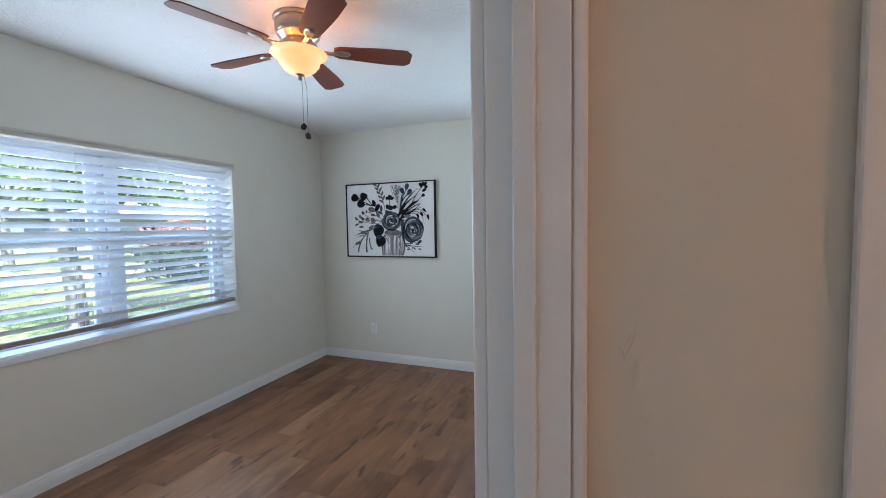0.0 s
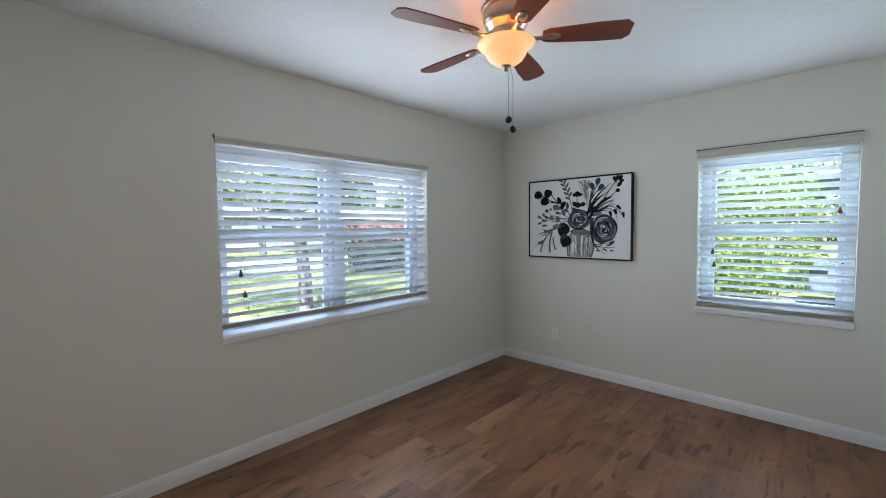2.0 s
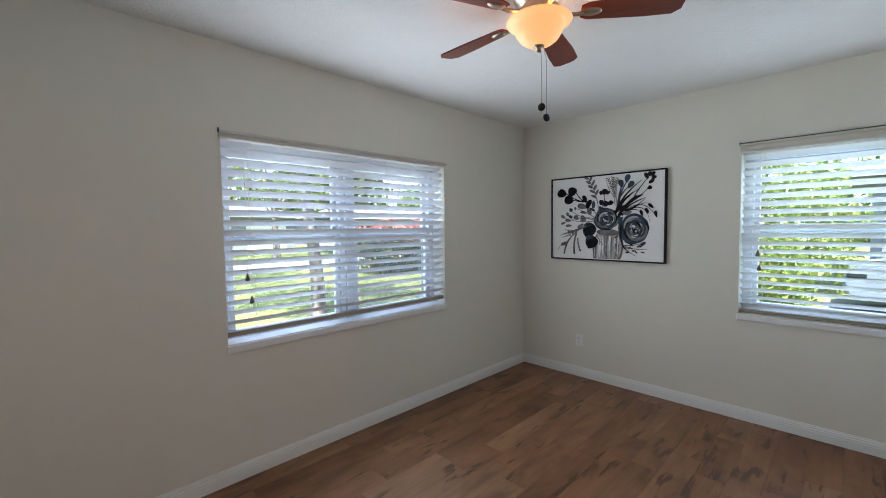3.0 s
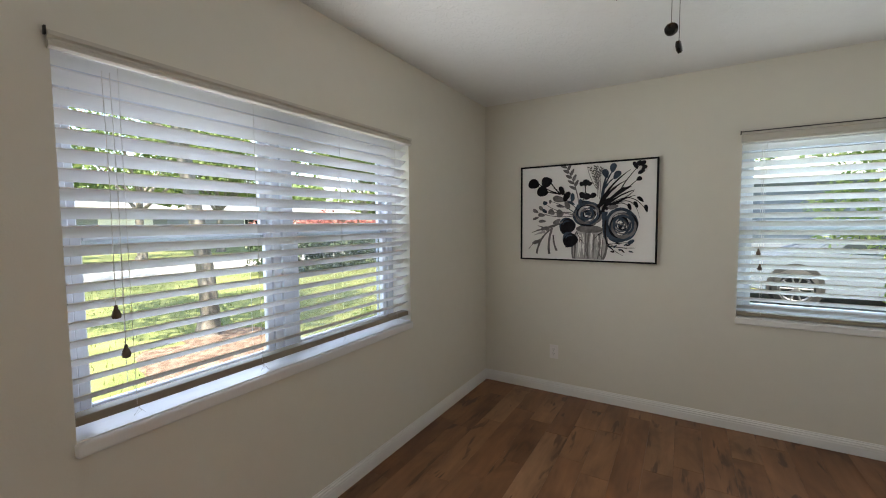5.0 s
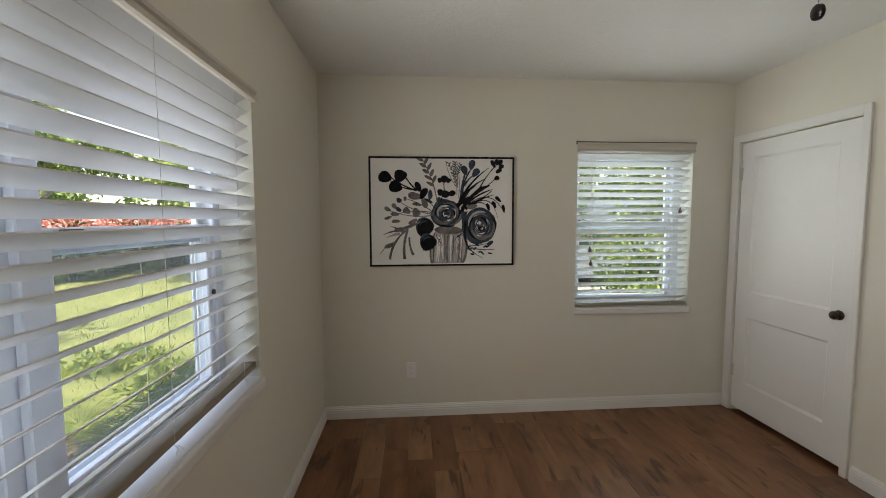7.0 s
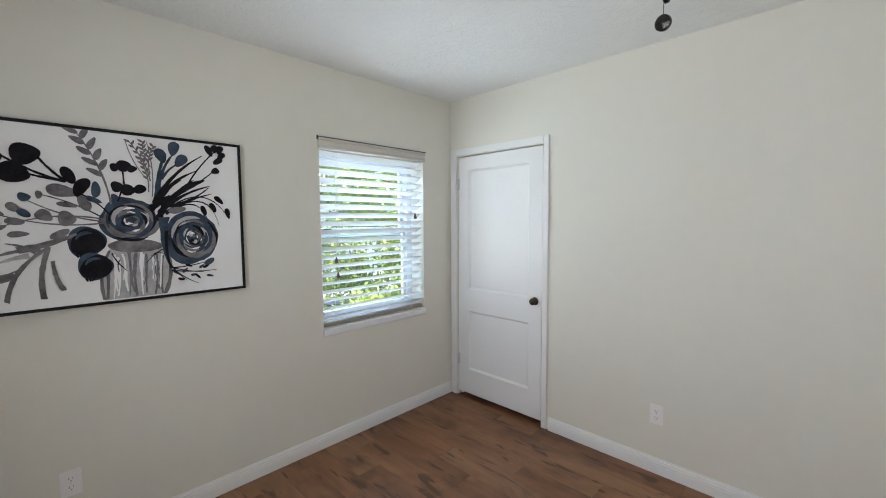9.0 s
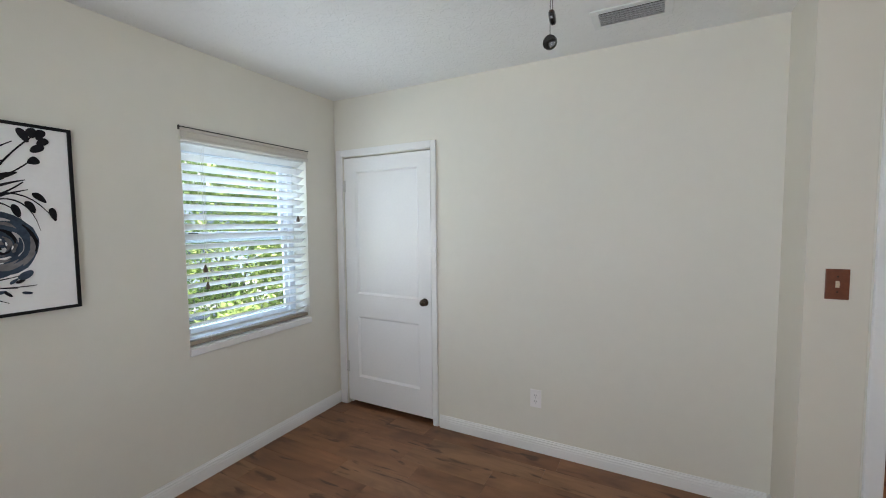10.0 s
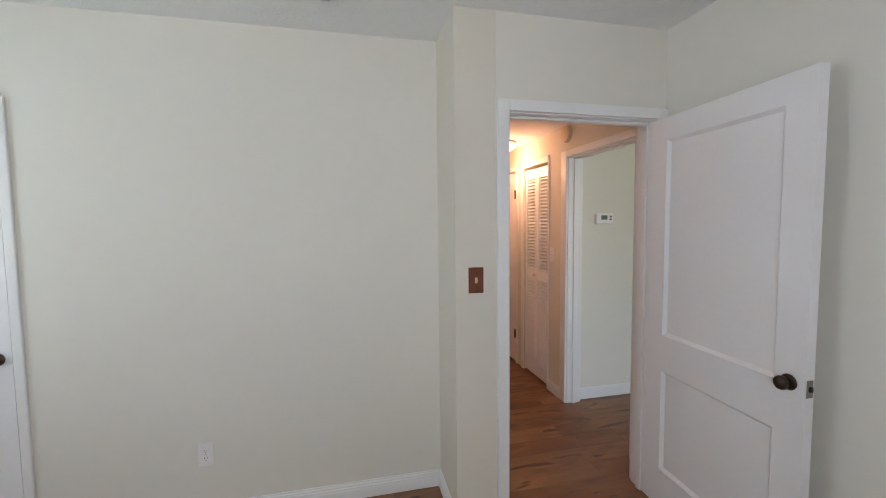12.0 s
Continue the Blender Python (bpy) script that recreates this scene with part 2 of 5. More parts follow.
def mesh_screen(name):
    """Fine grey insect screen: threads too fine to see singly, so part lets light through and part scatters it."""
    m = bpy.data.materials.new(name)
    m.use_nodes = True
    n, l = m.node_tree.nodes, m.node_tree.links
    b = n["Principled BSDF"]
    b.inputs["Base Color"].default_value = (0.42, 0.44, 0.45, 1)
    b.inputs["Roughness"].default_value = 0.7
    tr, mx = n.new("ShaderNodeBsdfTransparent"), n.new("ShaderNodeMixShader")
    mx.inputs[0].default_value = 0.22
    l.new(tr.outputs[0], mx.inputs[1])
    l.new(b.outputs[0], mx.inputs[2])
    l.new(mx.outputs[0], n["Material Output"].inputs["Surface"])
    return m


SCREEN = mesh_screen("insect_screen")


# ---- mesh helpers ----
def box(bm, a, b, bevel=0.0, seg=1):
    x0, y0, z0 = a
    x1, y1, z1 = b
    m = Matrix.Translation(((x0 + x1) / 2, (y0 + y1) / 2, (z0 + z1) / 2)) @ Matrix.Diagonal((abs(x1 - x0), abs(y1 - y0), abs(z1 - z0), 1))
    r = bmesh.ops.create_cube(bm, size=1, matrix=m)
    if bevel:
        edges = list({e for v in r["verts"] for e in v.link_edges})
        bmesh.ops.bevel(bm, geom=edges, offset=bevel, segments=seg, affect="EDGES", profile=0.6)
    return bm


def lathe(bm, profile, seg=32, m=None):
    """A turned body about z from (radius, z) pairs."""
    m = m or Matrix.Identity(4)
    rings = []
    for r, z in profile:
        rings.append([bm.verts.new(m @ Vector((max(r, 1e-4) * math.cos(2 * math.pi * k / seg), max(r, 1e-4) * math.sin(2 * math.pi * k / seg), z))) for k in range(seg)])
    for p, q in zip(rings, rings[1:]):
        for k in range(seg):
            bm.faces.new((p[k], p[(k + 1) % seg], q[(k + 1) % seg], q[k]))
    return bm


def tube(bm, pts, r, seg=8, r_end=None):
    """A round bar along points."""
    pts = [Vector(p) for p in pts]
    rings = []
    for i, p in enumerate(pts):
        d = (pts[min(i + 1, len(pts) - 1)] - pts[max(i - 1, 0)]).normalized()
        s = d.orthogonal().normalized()
        t = d.cross(s)
        rr = r if r_end is None else r + (r_end - r) * i / (len(pts) - 1)
        rings.append([bm.verts.new(p + rr * (s * math.cos(2 * math.pi * k / seg) + t * math.sin(2 * math.pi * k / seg))) for k in range(seg)])
    for p, q in zip(rings, rings[1:]):
        for k in range(seg):
            bm.faces.new((p[k], p[(k + 1) % seg], q[(k + 1) % seg], q[k]))
    bm.faces.new(rings[0][::-1])
    bm.faces.new(rings[-1])
    return bm


def extrude_profile(bm, profile, a, b, out, up=Vector((0, 0, 1))):
    """A moulding: (out, up) pairs swept from a to b."""
    a, b, out = Vector(a), Vector(b), Vector(out)
    ends = [[bm.verts.new(p + out * o + up * u) for o, u in profile] for p in (a, b)]
    k = len(profile)
    for i in range(k):
        bm.faces.new((ends[0][i], ends[0][(i + 1) % k], ends[1][(i + 1) % k], ends[1][i]))
    bm.faces.new(ends[0])
    bm.faces.new(ends[1][::-1])
    return bm


def mesh_of(name, bm, material, smooth=False):
    bmesh.ops.recalc_face_normals(bm, faces=bm.faces)
    me = bpy.data.meshes.new(name)
    bm.to_mesh(me)
    bm.free()
    me.materials.append(material)
    if smooth:
        me.shade_smooth()
        me.set_sharp_from_angle(angle=radians(38))
    return me


def part(name, bm, material, parent=None, label="", smooth=False):
    ob = new(name, mesh_of(name, bm, material, smooth))
    ob.parent = parent
    if label:
        tagged(ob, label)
    return ob


def thing(name, label, category, m=None, group="", kind=""):
    ob = new(name)
    ob.empty_display_size = 0.1
    if m is not None:
        ob.matrix_world = m
    return tagged(ob, label, category, group, kind)


def structure(name, boxes, material, label, category, bevel=0.0):
    bm = bmesh.new()
    for a, b in boxes:
        box(bm, a, b, bevel)
    return tagged(new(name, mesh_of(name, bm, material)), label, category, "", "structure")


def B():
    return bmesh.new()


# ---- the plan, in metres ----
XW, YN, XE, YJ, XD, YS, ZC = -2.66, 3.98, 0.352, 1.18, -0.010, 0.07, 2.42
W1 = (1.131, 2.822, 0.774, 1.93)     # window to the lawn: y, y, z, z
W2 = (-0.83, 0.045, 0.771, 1.93)      # window to the drive: x, x, z, z
DOOR = (0.13, 0.92, 1.972)           # room door: y, y, height
HC, HN, HS = 2.225, 0.985, -0.03     # hall: ceiling, north wall, south wall
T = 0.25

structure("wall_west", [((XW - T, -3.0, -0.3), (XW, -2.2, 2.6)), ((XW - T, -2.2, -0.3), (XW, -0.7, 0.8)), ((XW - T, -2.2, 2.0), (XW, -0.7, 2.6)),
                        ((XW - T, -0.7, -0.3), (XW, W1[0], 2.6)), ((XW - T, W1[0], -0.3), (XW, W1[1], W1[2])),
                        ((XW - T, W1[0], W1[3]), (XW, W1[1], 2.6)), ((XW - T, W1[1], -0.3), (XW, YN + T, 2.6))],
          WALL, "cream painted plaster wall with a wide window opening", "wall")
structure("wall_north", [((XW, YN, -0.3), (W2[0], YN + T, 2.6)), ((W2[0], YN, -0.3), (W2[1], YN + T, W2[2])),
                         ((W2[0], YN, W2[3]), (W2[1], YN + T, 2.6)), ((W2[1], YN, -0.3), (3.8, YN + T, 2.6))],
          WALL, "cream painted plaster wall with a small window opening", "wall")
CD = (3.108, 3.896, 1.972)           # closet door opening: y, y, height
structure("wall_east", [((XE, YJ, 0), (XE + 0.12, CD[0], 2.5)), ((XE, CD[0], CD[2]), (XE + 0.12, CD[1], 2.5)), ((XE, CD[1], 0), (XE + 0.12, YN, 2.5))],
          WALL, "cream painted plaster wall beside the closet door", "wall")
structure("wall_closet", [((XE + 0.7, YJ, 0), (XE + 0.75, YN, 2.5))], WALL, "plain closet back wall", "wall")
structure("wall_jog", [((XD, HN + 0.001, 0), (0.53, YJ, 2.5)), ((0.53, HN + 0.001, 1.985), (1.32, YJ, 2.5)), ((1.32, HN + 0.001, 0), (3.8, YJ, 2.5)), ((0.53, 1.12, 0), (1.32, YJ, 1.985))],
          HALLW, "cream painted wall between bedroom and hall", "wall")
structure("wall_door", [((XD, YS, 0), (0.12, DOOR[0] - 0.02, 2.5)), ((XD, DOOR[1] + 0.02, 0), (0.12, HN, 2.5)), ((XD, DOOR[0] - 0.02, DOOR[2] + 0.02), (0.12, DOOR[1] + 0.02, 2.5))],
          WALL, "cream painted plaster wall round the bedroom doorway", "wall")
structure("wall_south", [((XW, -0.05, 0), (0.12, YS, 2.5))], WALL, "cream painted plaster wall behind the open door", "wall")
structure("wall_hall_south", [((0.12, -0.15, 0), (0.30, HS, 2.5)), ((0.30, -0.15, 1.985), (1.11, HS, 2.5)), ((1.11, -0.15, 0), (1.40, HS, 2.5)),
                              ((1.40, -0.15, 1.985), (1.90, HS, 2.5)), ((1.90, -0.15, 0), (2.08, HS, 2.5)), ((2.08, -0.15, 1.985), (2.84, HS, 2.5)), ((2.84, -0.15, 0), (3.8, HS, 2.5)),
                              ((1.30, -0.55, 0), (2.84, -0.5, 2.5))],
          HALLW, "warm cream hall wall with a louvred cupboard", "wall")
structure("wall_hall_end", [((3.6, HS, 0), (3.8, HN, 2.5))], HALLW, "cream wall closing the hall", "wall")
structure("wall_thermostat", [((1.14, -3.0, 0), (1.30, -0.15, 2.5))], WALL, "pale painted wall carrying a thermostat", "wall")
structure("wall_far_south", [((XW, -3.0, 0), (1.14, -2.8, 2.6))], WALL, "plain wall closing the next room", "wall")
structure("ceiling", [((XW, YS, ZC), (XD, YJ, 2.5)), ((XW, YJ, ZC), (XE + 0.12, YN, 2.5))], CEIL, "white knockdown textured bedroom ceiling", "ceiling")
structure("ceiling_hall", [((0.12, HS, HC), (3.6, HN, 2.3)), ((XW, -2.8, 2.42), (1.14, -0.15, 2.5))], CEIL, "white textured hall ceiling", "ceiling")
structure("roof", [((XW - 0.75, -3.6, 2.6), (4.4, YN + 0.75, 2.75))], mat("roof_soffit", (0.72, 0.72, 0.70), 0.8), "pale flat roof with overhanging eaves", "roof")
structure("wall_outer_east", [((3.8, -3.0, -0.3), (4.0, YN + T, 2.6)), ((1.30, -3.0, -0.3), (3.8, -2.8, 2.6))], WALL, "plain outer house wall", "wall")


# baseboards, with a stepped top
BASE = [(0, 0), (0.015, 0), (0.015, 0.050), (0.0135, 0.054), (0.0135, 0.064), (0.010, 0.069), (0.010, 0.077), (0.006, 0.082), (0.005, 0.089), (0, 0.089)]
for tag, a, b, out in (("west", (XW, YS, 0), (XW, YN, 0), (1, 0, 0)), ("north", (XW, YN, 0), (XE, YN, 0), (0, -1, 0)),
                       ("east", (XE, YJ + 0.015, 0), (XE, CD[0] - 0.06, 0), (-1, 0, 0)), ("jog", (XD + 0.001, YJ, 0), (XE, YJ, 0), (0, 1, 0)),
                       ("south", (XW, YS, 0), (XD, YS, 0), (0, 1, 0)), ("hall", (1.18, HS, 0), (1.385, HS, 0), (0, 1, 0)),
                       ("thermostat", (1.14, -2.8, 0), (1.14, -0.151, 0), (-1, 0, 0)),
                       ("door", (XD, DOOR[1] + 0.062, 0), (XD, YJ + 0.014, 0), (-1, 0, 0)), ("hall_north", (0.142, HN, 0), (0.465, HN, 0), (0, -1, 0))):
    bm = extrude_profile(B(), BASE, a, b, out)
    tagged(new("baseboard_" + tag, mesh_of("baseboard", bm, TRIM)), "white painted stepped wooden baseboard", "baseboard", "baseboards", "structure")


# ---- windows (x along the wall, y outwards) ----
def window(name, m, w, z0, z1, units, label, fb=0.014):
    top = thing(name, label, "window", m, "", "structure")
    fw, d0, d1 = 0.055, 0.14, 0.215
    bm = B()
    edges = [0.0] + [w * k / units for k in range(1, units)] + [w]
    box(bm, (0, d0, z1 - fw), (w, d1, z1), 0.003)
    box(bm, (0, d0, z0), (w, d1, z0 + fb), 0.003)
    for k, e in enumerate(edges):
        if k in (0, units):
            lo, hi = (0, fw) if k == 0 else (w - fw, w)
        else:
            lo, hi = e - 0.06, e + 0.06
        box(bm, (lo, d0, z0 + fb), (hi, d1, z1 - fw), 0.003)
        if 0 < k < units:
            box(bm, (e - 0.022, d0 - 0.02, z0), (e + 0.022, d0, z1), 0.003)
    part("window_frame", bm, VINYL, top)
    zm = z0 + (z1 - z0) * 0.533
    for k in range(units):
        lo = edges[k] + (fw if k == 0 else 0.06)
        hi = edges[k + 1] - (fw if k == units - 1 else 0.06)
        for za, zb, yy, lift, drop in ((z0 + fb, zm + 0.026, d0 + 0.012, 0.034, 0.050), (zm - 0.040, z1 - fw, d0 + 0.042, 0.050, 0.034)):
            s = 0.034
            bm = B()
            for a, b in (((lo, yy, za), (lo + s, yy + 0.026, zb)), ((hi - s, yy, za), (hi, yy + 0.026, zb)),
                         ((lo + s, yy, za), (hi - s, yy + 0.026, za + lift)), ((lo + s, yy, zb - drop), (hi - s, yy + 0.026, zb))):
                box(bm, a, b, 0.004)
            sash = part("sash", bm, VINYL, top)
            bm = box(B(), (lo + s - 0.004, yy + 0.010, za + lift - 0.004), (hi - s + 0.004, yy + 0.014, zb - drop + 0.004))
            pane = part("pane", bm, GLASS, sash, "clear window glass")
            pane.visible_shadow = False
        if k == units - 1 and units > 1:
            bm = B()
            for a, b in (((lo, d1 + 0.001, z0 + fb), (lo + 0.018, d1 + 0.011, zm)), ((hi - 0.018, d1 + 0.001, z0 + fb), (hi, d1 + 0.011, zm)),
                         ((lo + 0.018, d1 + 0.001, z0 + fb), (hi - 0.018, d1 + 0.011, z0 + fb + 0.018)), ((lo + 0.018, d1 + 0.001, zm - 0.018), (hi - 0.018, d1 + 0.011, zm))):
                box(bm, a, b, 0.002)
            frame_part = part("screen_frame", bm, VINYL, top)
            part("screen_mesh", box(B(), (lo + 0.017, d1 + 0.0055, z0 + fb + 0.017), (hi - 0.017, d1 + 0.006, zm - 0.017)), SCREEN, frame_part, "fine grey insect screen").visible_shadow = False
        part("sash_lock", box(B(), (lo + 0.05, d0 - 0.006, zm + 0.010), (lo + 0.10, d0 + 0.012, zm + 0.022), 0.002), SLOT, top, "small dark sash lock")
        part("screen_tab", box(B(), (hi - 0.012, d0 + 0.002, zm - 0.25), (hi + 0.008, d0 + 0.012, zm - 0.232), 0.001), SLOT, top, "small dark screen tab")
    return top


def sill(m, w, z, label):
    bm = box(B(), (-0.006, -0.018, z - 0.044), (w + 0.006, 0.14, z), 0.010, 4)
    box(bm, (0.0, 0.0, z - 0.002), (w, 0.14, z + 0.004), 0.001)
    ob = new("window_sill", mesh_of("window_sill", bm, SILLP))
    ob.matrix_world = m
    return tagged(ob, label, "window sill", "window sills", "structure")


def blind(m, w, z1, tilt, first, count, pitch, rail, ladders, cords, label, val):
    """A horizontal blind: valance, slats, ladders, bottom rail, pull cords with wooden tassels."""
    top = thing("window_blind", label, "blind", m, "window blinds")
    prof = [(-0.012, val[0]), (-0.020, val[0] + 0.006), (-0.020, val[0] + 0.016), (-0.013, val[0] + 0.021), (-0.013, val[1] - 0.018), (-0.021, val[1] - 0.012), (-0.021, val[1]), (-0.001, val[1]), (-0.001, val[0])]
    bm = B()
    ends = [[bm.verts.new((x, y, z)) for y, z in prof] for x in (-0.007, w + 0.007)]
    k = len(prof)
    for i in range(k):
        bm.faces.new((ends[0][i], ends[0][(i + 1) % k], ends[1][(i + 1) % k], ends[1][i]))
    bm.faces.new(ends[0])
    bm.faces.new(ends[1][::-1])
    part("valance", bm, VALANCE, top, "grooved beige valance")
    # Dark strip stands in for the shadow gap over the valance
    if len(val) > 2:
        part("shadow_gap", box(B(), (-0.009, -0.023, val[1] + 0.0005), (w + 0.009, -0.0005, val[1] + 0.006), 0.001), RAILD, top, "dark strip painted as the shadow gap above the valance")
    part("end_cap", box(B(), (-0.013, -0.014, val[1] - 0.012), (-0.0075, -0.001, val[1] + 0.012), 0.001), RAILD, top, "small dark valance clip")
    part("headrail", box(B(), (0.004, 0.030, z1 - 0.022), (w - 0.004, 0.068, z1 - 0.002), 0.003), SLAT, top)
    # one curved slat, shared
    cw, th, yc = 0.0635, 0.0034, 0.042
    bm = B()
    rows = []
    for s in range(7):
        u = s / 6 - 0.5
        crown = 0.0035 * (1 - 4 * u * u)
        c, sn = math.cos(radians(tilt)), math.sin(radians(tilt))
        rows.append([(u * cw * c, -u * cw * sn + crown + dz) for dz in (0, -th)])
    vs = [[[bm.verts.new((x, yy, zz)) for yy, zz in r] for r in rows] for x in (0.006, w - 0.006)]
    for s in range(6):
        bm.faces.new((vs[0][s][0], vs[1][s][0], vs[1][s + 1][0], vs[0][s + 1][0]))
        bm.faces.new((vs[0][s][1], vs[0][s + 1][1], vs[1][s + 1][1], vs[1][s][1]))
        for e in (0, 1):
            bm.faces.new((vs[e][s][0], vs[e][s + 1][0], vs[e][s + 1][1], vs[e][s][1]))
    for s in (0, 6):
        bm.faces.new((vs[0][s][0], vs[0][s][1], vs[1][s][1], vs[1][s][0]))
    me = mesh_of("slat", bm, SLAT, True)
    z0 = rail[0] - 0.022
    rng = random.Random(int(w * 1000))
    for i in range(count):
        ob = new("slat", me)
        ob.parent = top
        ob.matrix_basis = pose(0, yc, first - i * pitch, rng.uniform(-0.8, 0.8), rng.uniform(-0.08, 0.08), 0)
    part("bottom_rail", box(B(), (0.005, yc - 0.026, rail[0]), (w - 0.005, yc + 0.026, rail[1]), 0.004, 2), RAIL, top, "taupe bottom rail")
    for x in ladders:
        bm = B()
        for yy in (yc - 0.031, yc + 0.031):
            tube(bm, [(x, yy, z0 + 0.034), (x, yy, z1 - 0.03)], 0.0008, 5)
        tube(bm, [(x, yc - 0.022, z0 + 0.030), (x + 0.012, yc - 0.032, z0 + 0.008), (x - 0.014, yc - 0.040, z0 + 0.003), (x + 0.004, yc - 0.036, z0 + 0.022), (x + 0.018, yc - 0.042, z0 + 0.002)], 0.0009, 5)
        part("ladder_cord", bm, CORD, top)
    for x, z in cords:
        cord = part("pull_cord", tube(B(), [(x, yc - 0.040, z1 - 0.05), (x + 0.003, yc - 0.042, (z + z1) / 2), (x, yc - 0.041, z)], 0.0011, 6), CORD, top)
        part("tassel", lathe(B(), [(0.002, z + 0.006), (0.005, z + 0.003), (0.006, z - 0.006), (0.0095, z - 0.014), (0.0125, z - 0.024), (0.0125, z - 0.031), (0.0105, z - 0.036), (0.003, z - 0.038), (0.0, z - 0.038)], 14, Matrix.Translation((x, yc - 0.041, 0))), TASSEL, cord, "turned brown wooden tassel", True)
    return top


MW1 = pose(XW, W1[0], 0, 0, 0, 90)
MW2 = pose(W2[0], YN, 0)
window("window_1", MW1, W1[1] - W1[0], W1[2], W1[3], 2, "white vinyl twin sash window facing the lawn, shade tinted into it")
window("window_2", MW2, W2[1] - W2[0], W2[2], W2[3], 1, "white vinyl sash window facing the drive, shade tinted into it", 0.040)
sill(MW1, W1[1] - W1[0], W1[2], "white painted window sill below the wide window")
sill(MW2, W2[1] - W2[0], W2[2], "white painted window sill below the small window")
blind(MW1, W1[1] - W1[0], W1[3], 31, 1.902, 19, 0.0561, (0.816, 0.844), (0.16, 0.62, 1.10, 1.56), ((0.115, 1.16), (0.135, 1.03)), "white slatted blind, slats half open, over the wide window", (1.902, 1.948))
blind(MW2, W2[1] - W2[0], W2[3], 28, 1.890, 20, 0.0554, (0.780, 0.804), (0.13, 0.75), ((0.105, 1.225), (0.115, 1.125), (0.79, 1.51)), "white slatted blind, slats half open, over the small window", (1.910, 1.978, 1))


# ---- doors (x along the leaf from the hinge, y into the thickness) ----
def door_leaf(name, m, w, z0, z1, label, both=False, knob=0.912, latch=False, hinges=True, kind="structure"):
    top = thing(name, label, "door", m, "", kind)
    st, th, inset = 0.105, 0.036, 0.014
    zs = (z0 + 0.20, 0.725, 0.905, z1 - 0.105)
    bm = B()
    for a, b in (((0, 0, z0), (st, th, z1)), ((w - st, 0, z0), (w, th, z1)), ((st, 0, z0), (w - st, th, zs[0])), ((st, 0, zs[1]), (w - st, th, zs[2])), ((st, 0, zs[3]), (w - st, th, z1))):
        box(bm, a, b)
    bmesh.ops.remove_doubles(bm, verts=bm.verts, dist=0.0001)
    part("door_frame", bm, DOORP, top)
    for za, zb in ((zs[0], zs[1]), (zs[2], zs[3])):
        bm = box(B(), (st - 0.001, inset, za - 0.001), (w - st + 0.001, th - inset, zb + 0.001))
        part("door_panel", bm, DOORP, top)
        q = B()
        loops = []
        for o, d in ((0.0, 0.0015), (0.015, inset + 0.0005), (0.0, inset + 0.0005)):
            loops.append([q.verts.new((x, d, z)) for x, z in ((st + o, za + o), (w - st - o, za + o), (w - st - o, zb - o), (st + o, zb - o))])
        for c in range(3):
            for k in range(4):
                q.faces.new((loops[c][k], loops[c][(k + 1) % 4], loops[(c + 1) % 3][(k + 1) % 4], loops[(c + 1) % 3][k]))
        part("panel_bead", q, DOORP, top)
    if knob:
        kz, kx = knob, w - 0.052
        mm = Matrix.Translation((kx, 0, kz)) @ Matrix.Rotation(radians(90), 4, "X") @ Matrix.Scale(0.88, 4)
        k = part("door_knob", lathe(B(), [(0.0, 0.0), (0.031, 0.0), (0.032, 0.004), (0.026, 0.010), (0.012, 0.012), (0.012, 0.020), (0.019, 0.024), (0.026, 0.031), (0.028, 0.039), (0.025, 0.047), (0.014, 0.053), (0.0, 0.054)], 28, mm), BRONZE, top, "round dark bronze knob", True)
    if latch:
        lt = part("latch_plate", box(B(), (w - 0.001, 0.005, 0.875), (w + 0.0015, th - 0.005, 0.935), 0.0007), STEELD, top, "dark steel latch plate")
        part("latch_bolt", box(B(), (w, 0.012, 0.896), (w + 0.009, th - 0.012, 0.914), 0.002), BLACKM, lt)
    if hinges:
        for hz in (1.75, 0.31):
            bm = B()
            for s in range(3):
                lathe(bm, [(0, hz - 0.045 + s * 0.0305), (0.0055, hz - 0.045 + s * 0.0305), (0.0055, hz - 0.016 + s * 0.0305), (0, hz - 0.016 + s * 0.0305)], 12, Matrix.Translation((-0.003, -0.005, 0)))
            box(bm, (-0.020, -0.0015, hz - 0.045), (0.012, 0.002, hz + 0.045), 0.0005)
            hg = part("hinge", bm, BRONZE if both else STEEL, top, "", True)
            for s in range(4):
                part("screw", lathe(B(), [(0.0, 0.0030), (0.0034, 0.0028), (0.0036, 0.001)], 10, Matrix.Translation((-0.0125 + 0.004 * (s % 2), 0, hz - 0.034 + s * 0.0227)) @ Matrix.Rotation(radians(90), 4, "X")), BLACKM, hg)
    return top


def casing(name, m, w, h, label, left=0.06, right=0.06, th=0.016, bottom=0.0, ease=0.006):
    """Flat casing with an eased edge round an opening (x along the wall, y out of the wall is negative)."""
    bm = B()
    box(bm, (-left, -th, bottom), (-0.005, 0, h + 0.055), ease, 3)
    box(bm, (w + 0.005, -th, bottom), (w + right, 0, h + 0.055), min(ease, right * 0.3), 3)
    box(bm, (-0.0049, -th + 0.0004, h + 0.005), (w + 0.0049, 0, h + 0.0552), 0.003, 2)
    ob = new(name, mesh_of(name, bm, TRIM))
    ob.matrix_world = m
    return tagged(ob, label, "door casing", "door casings", "structure")


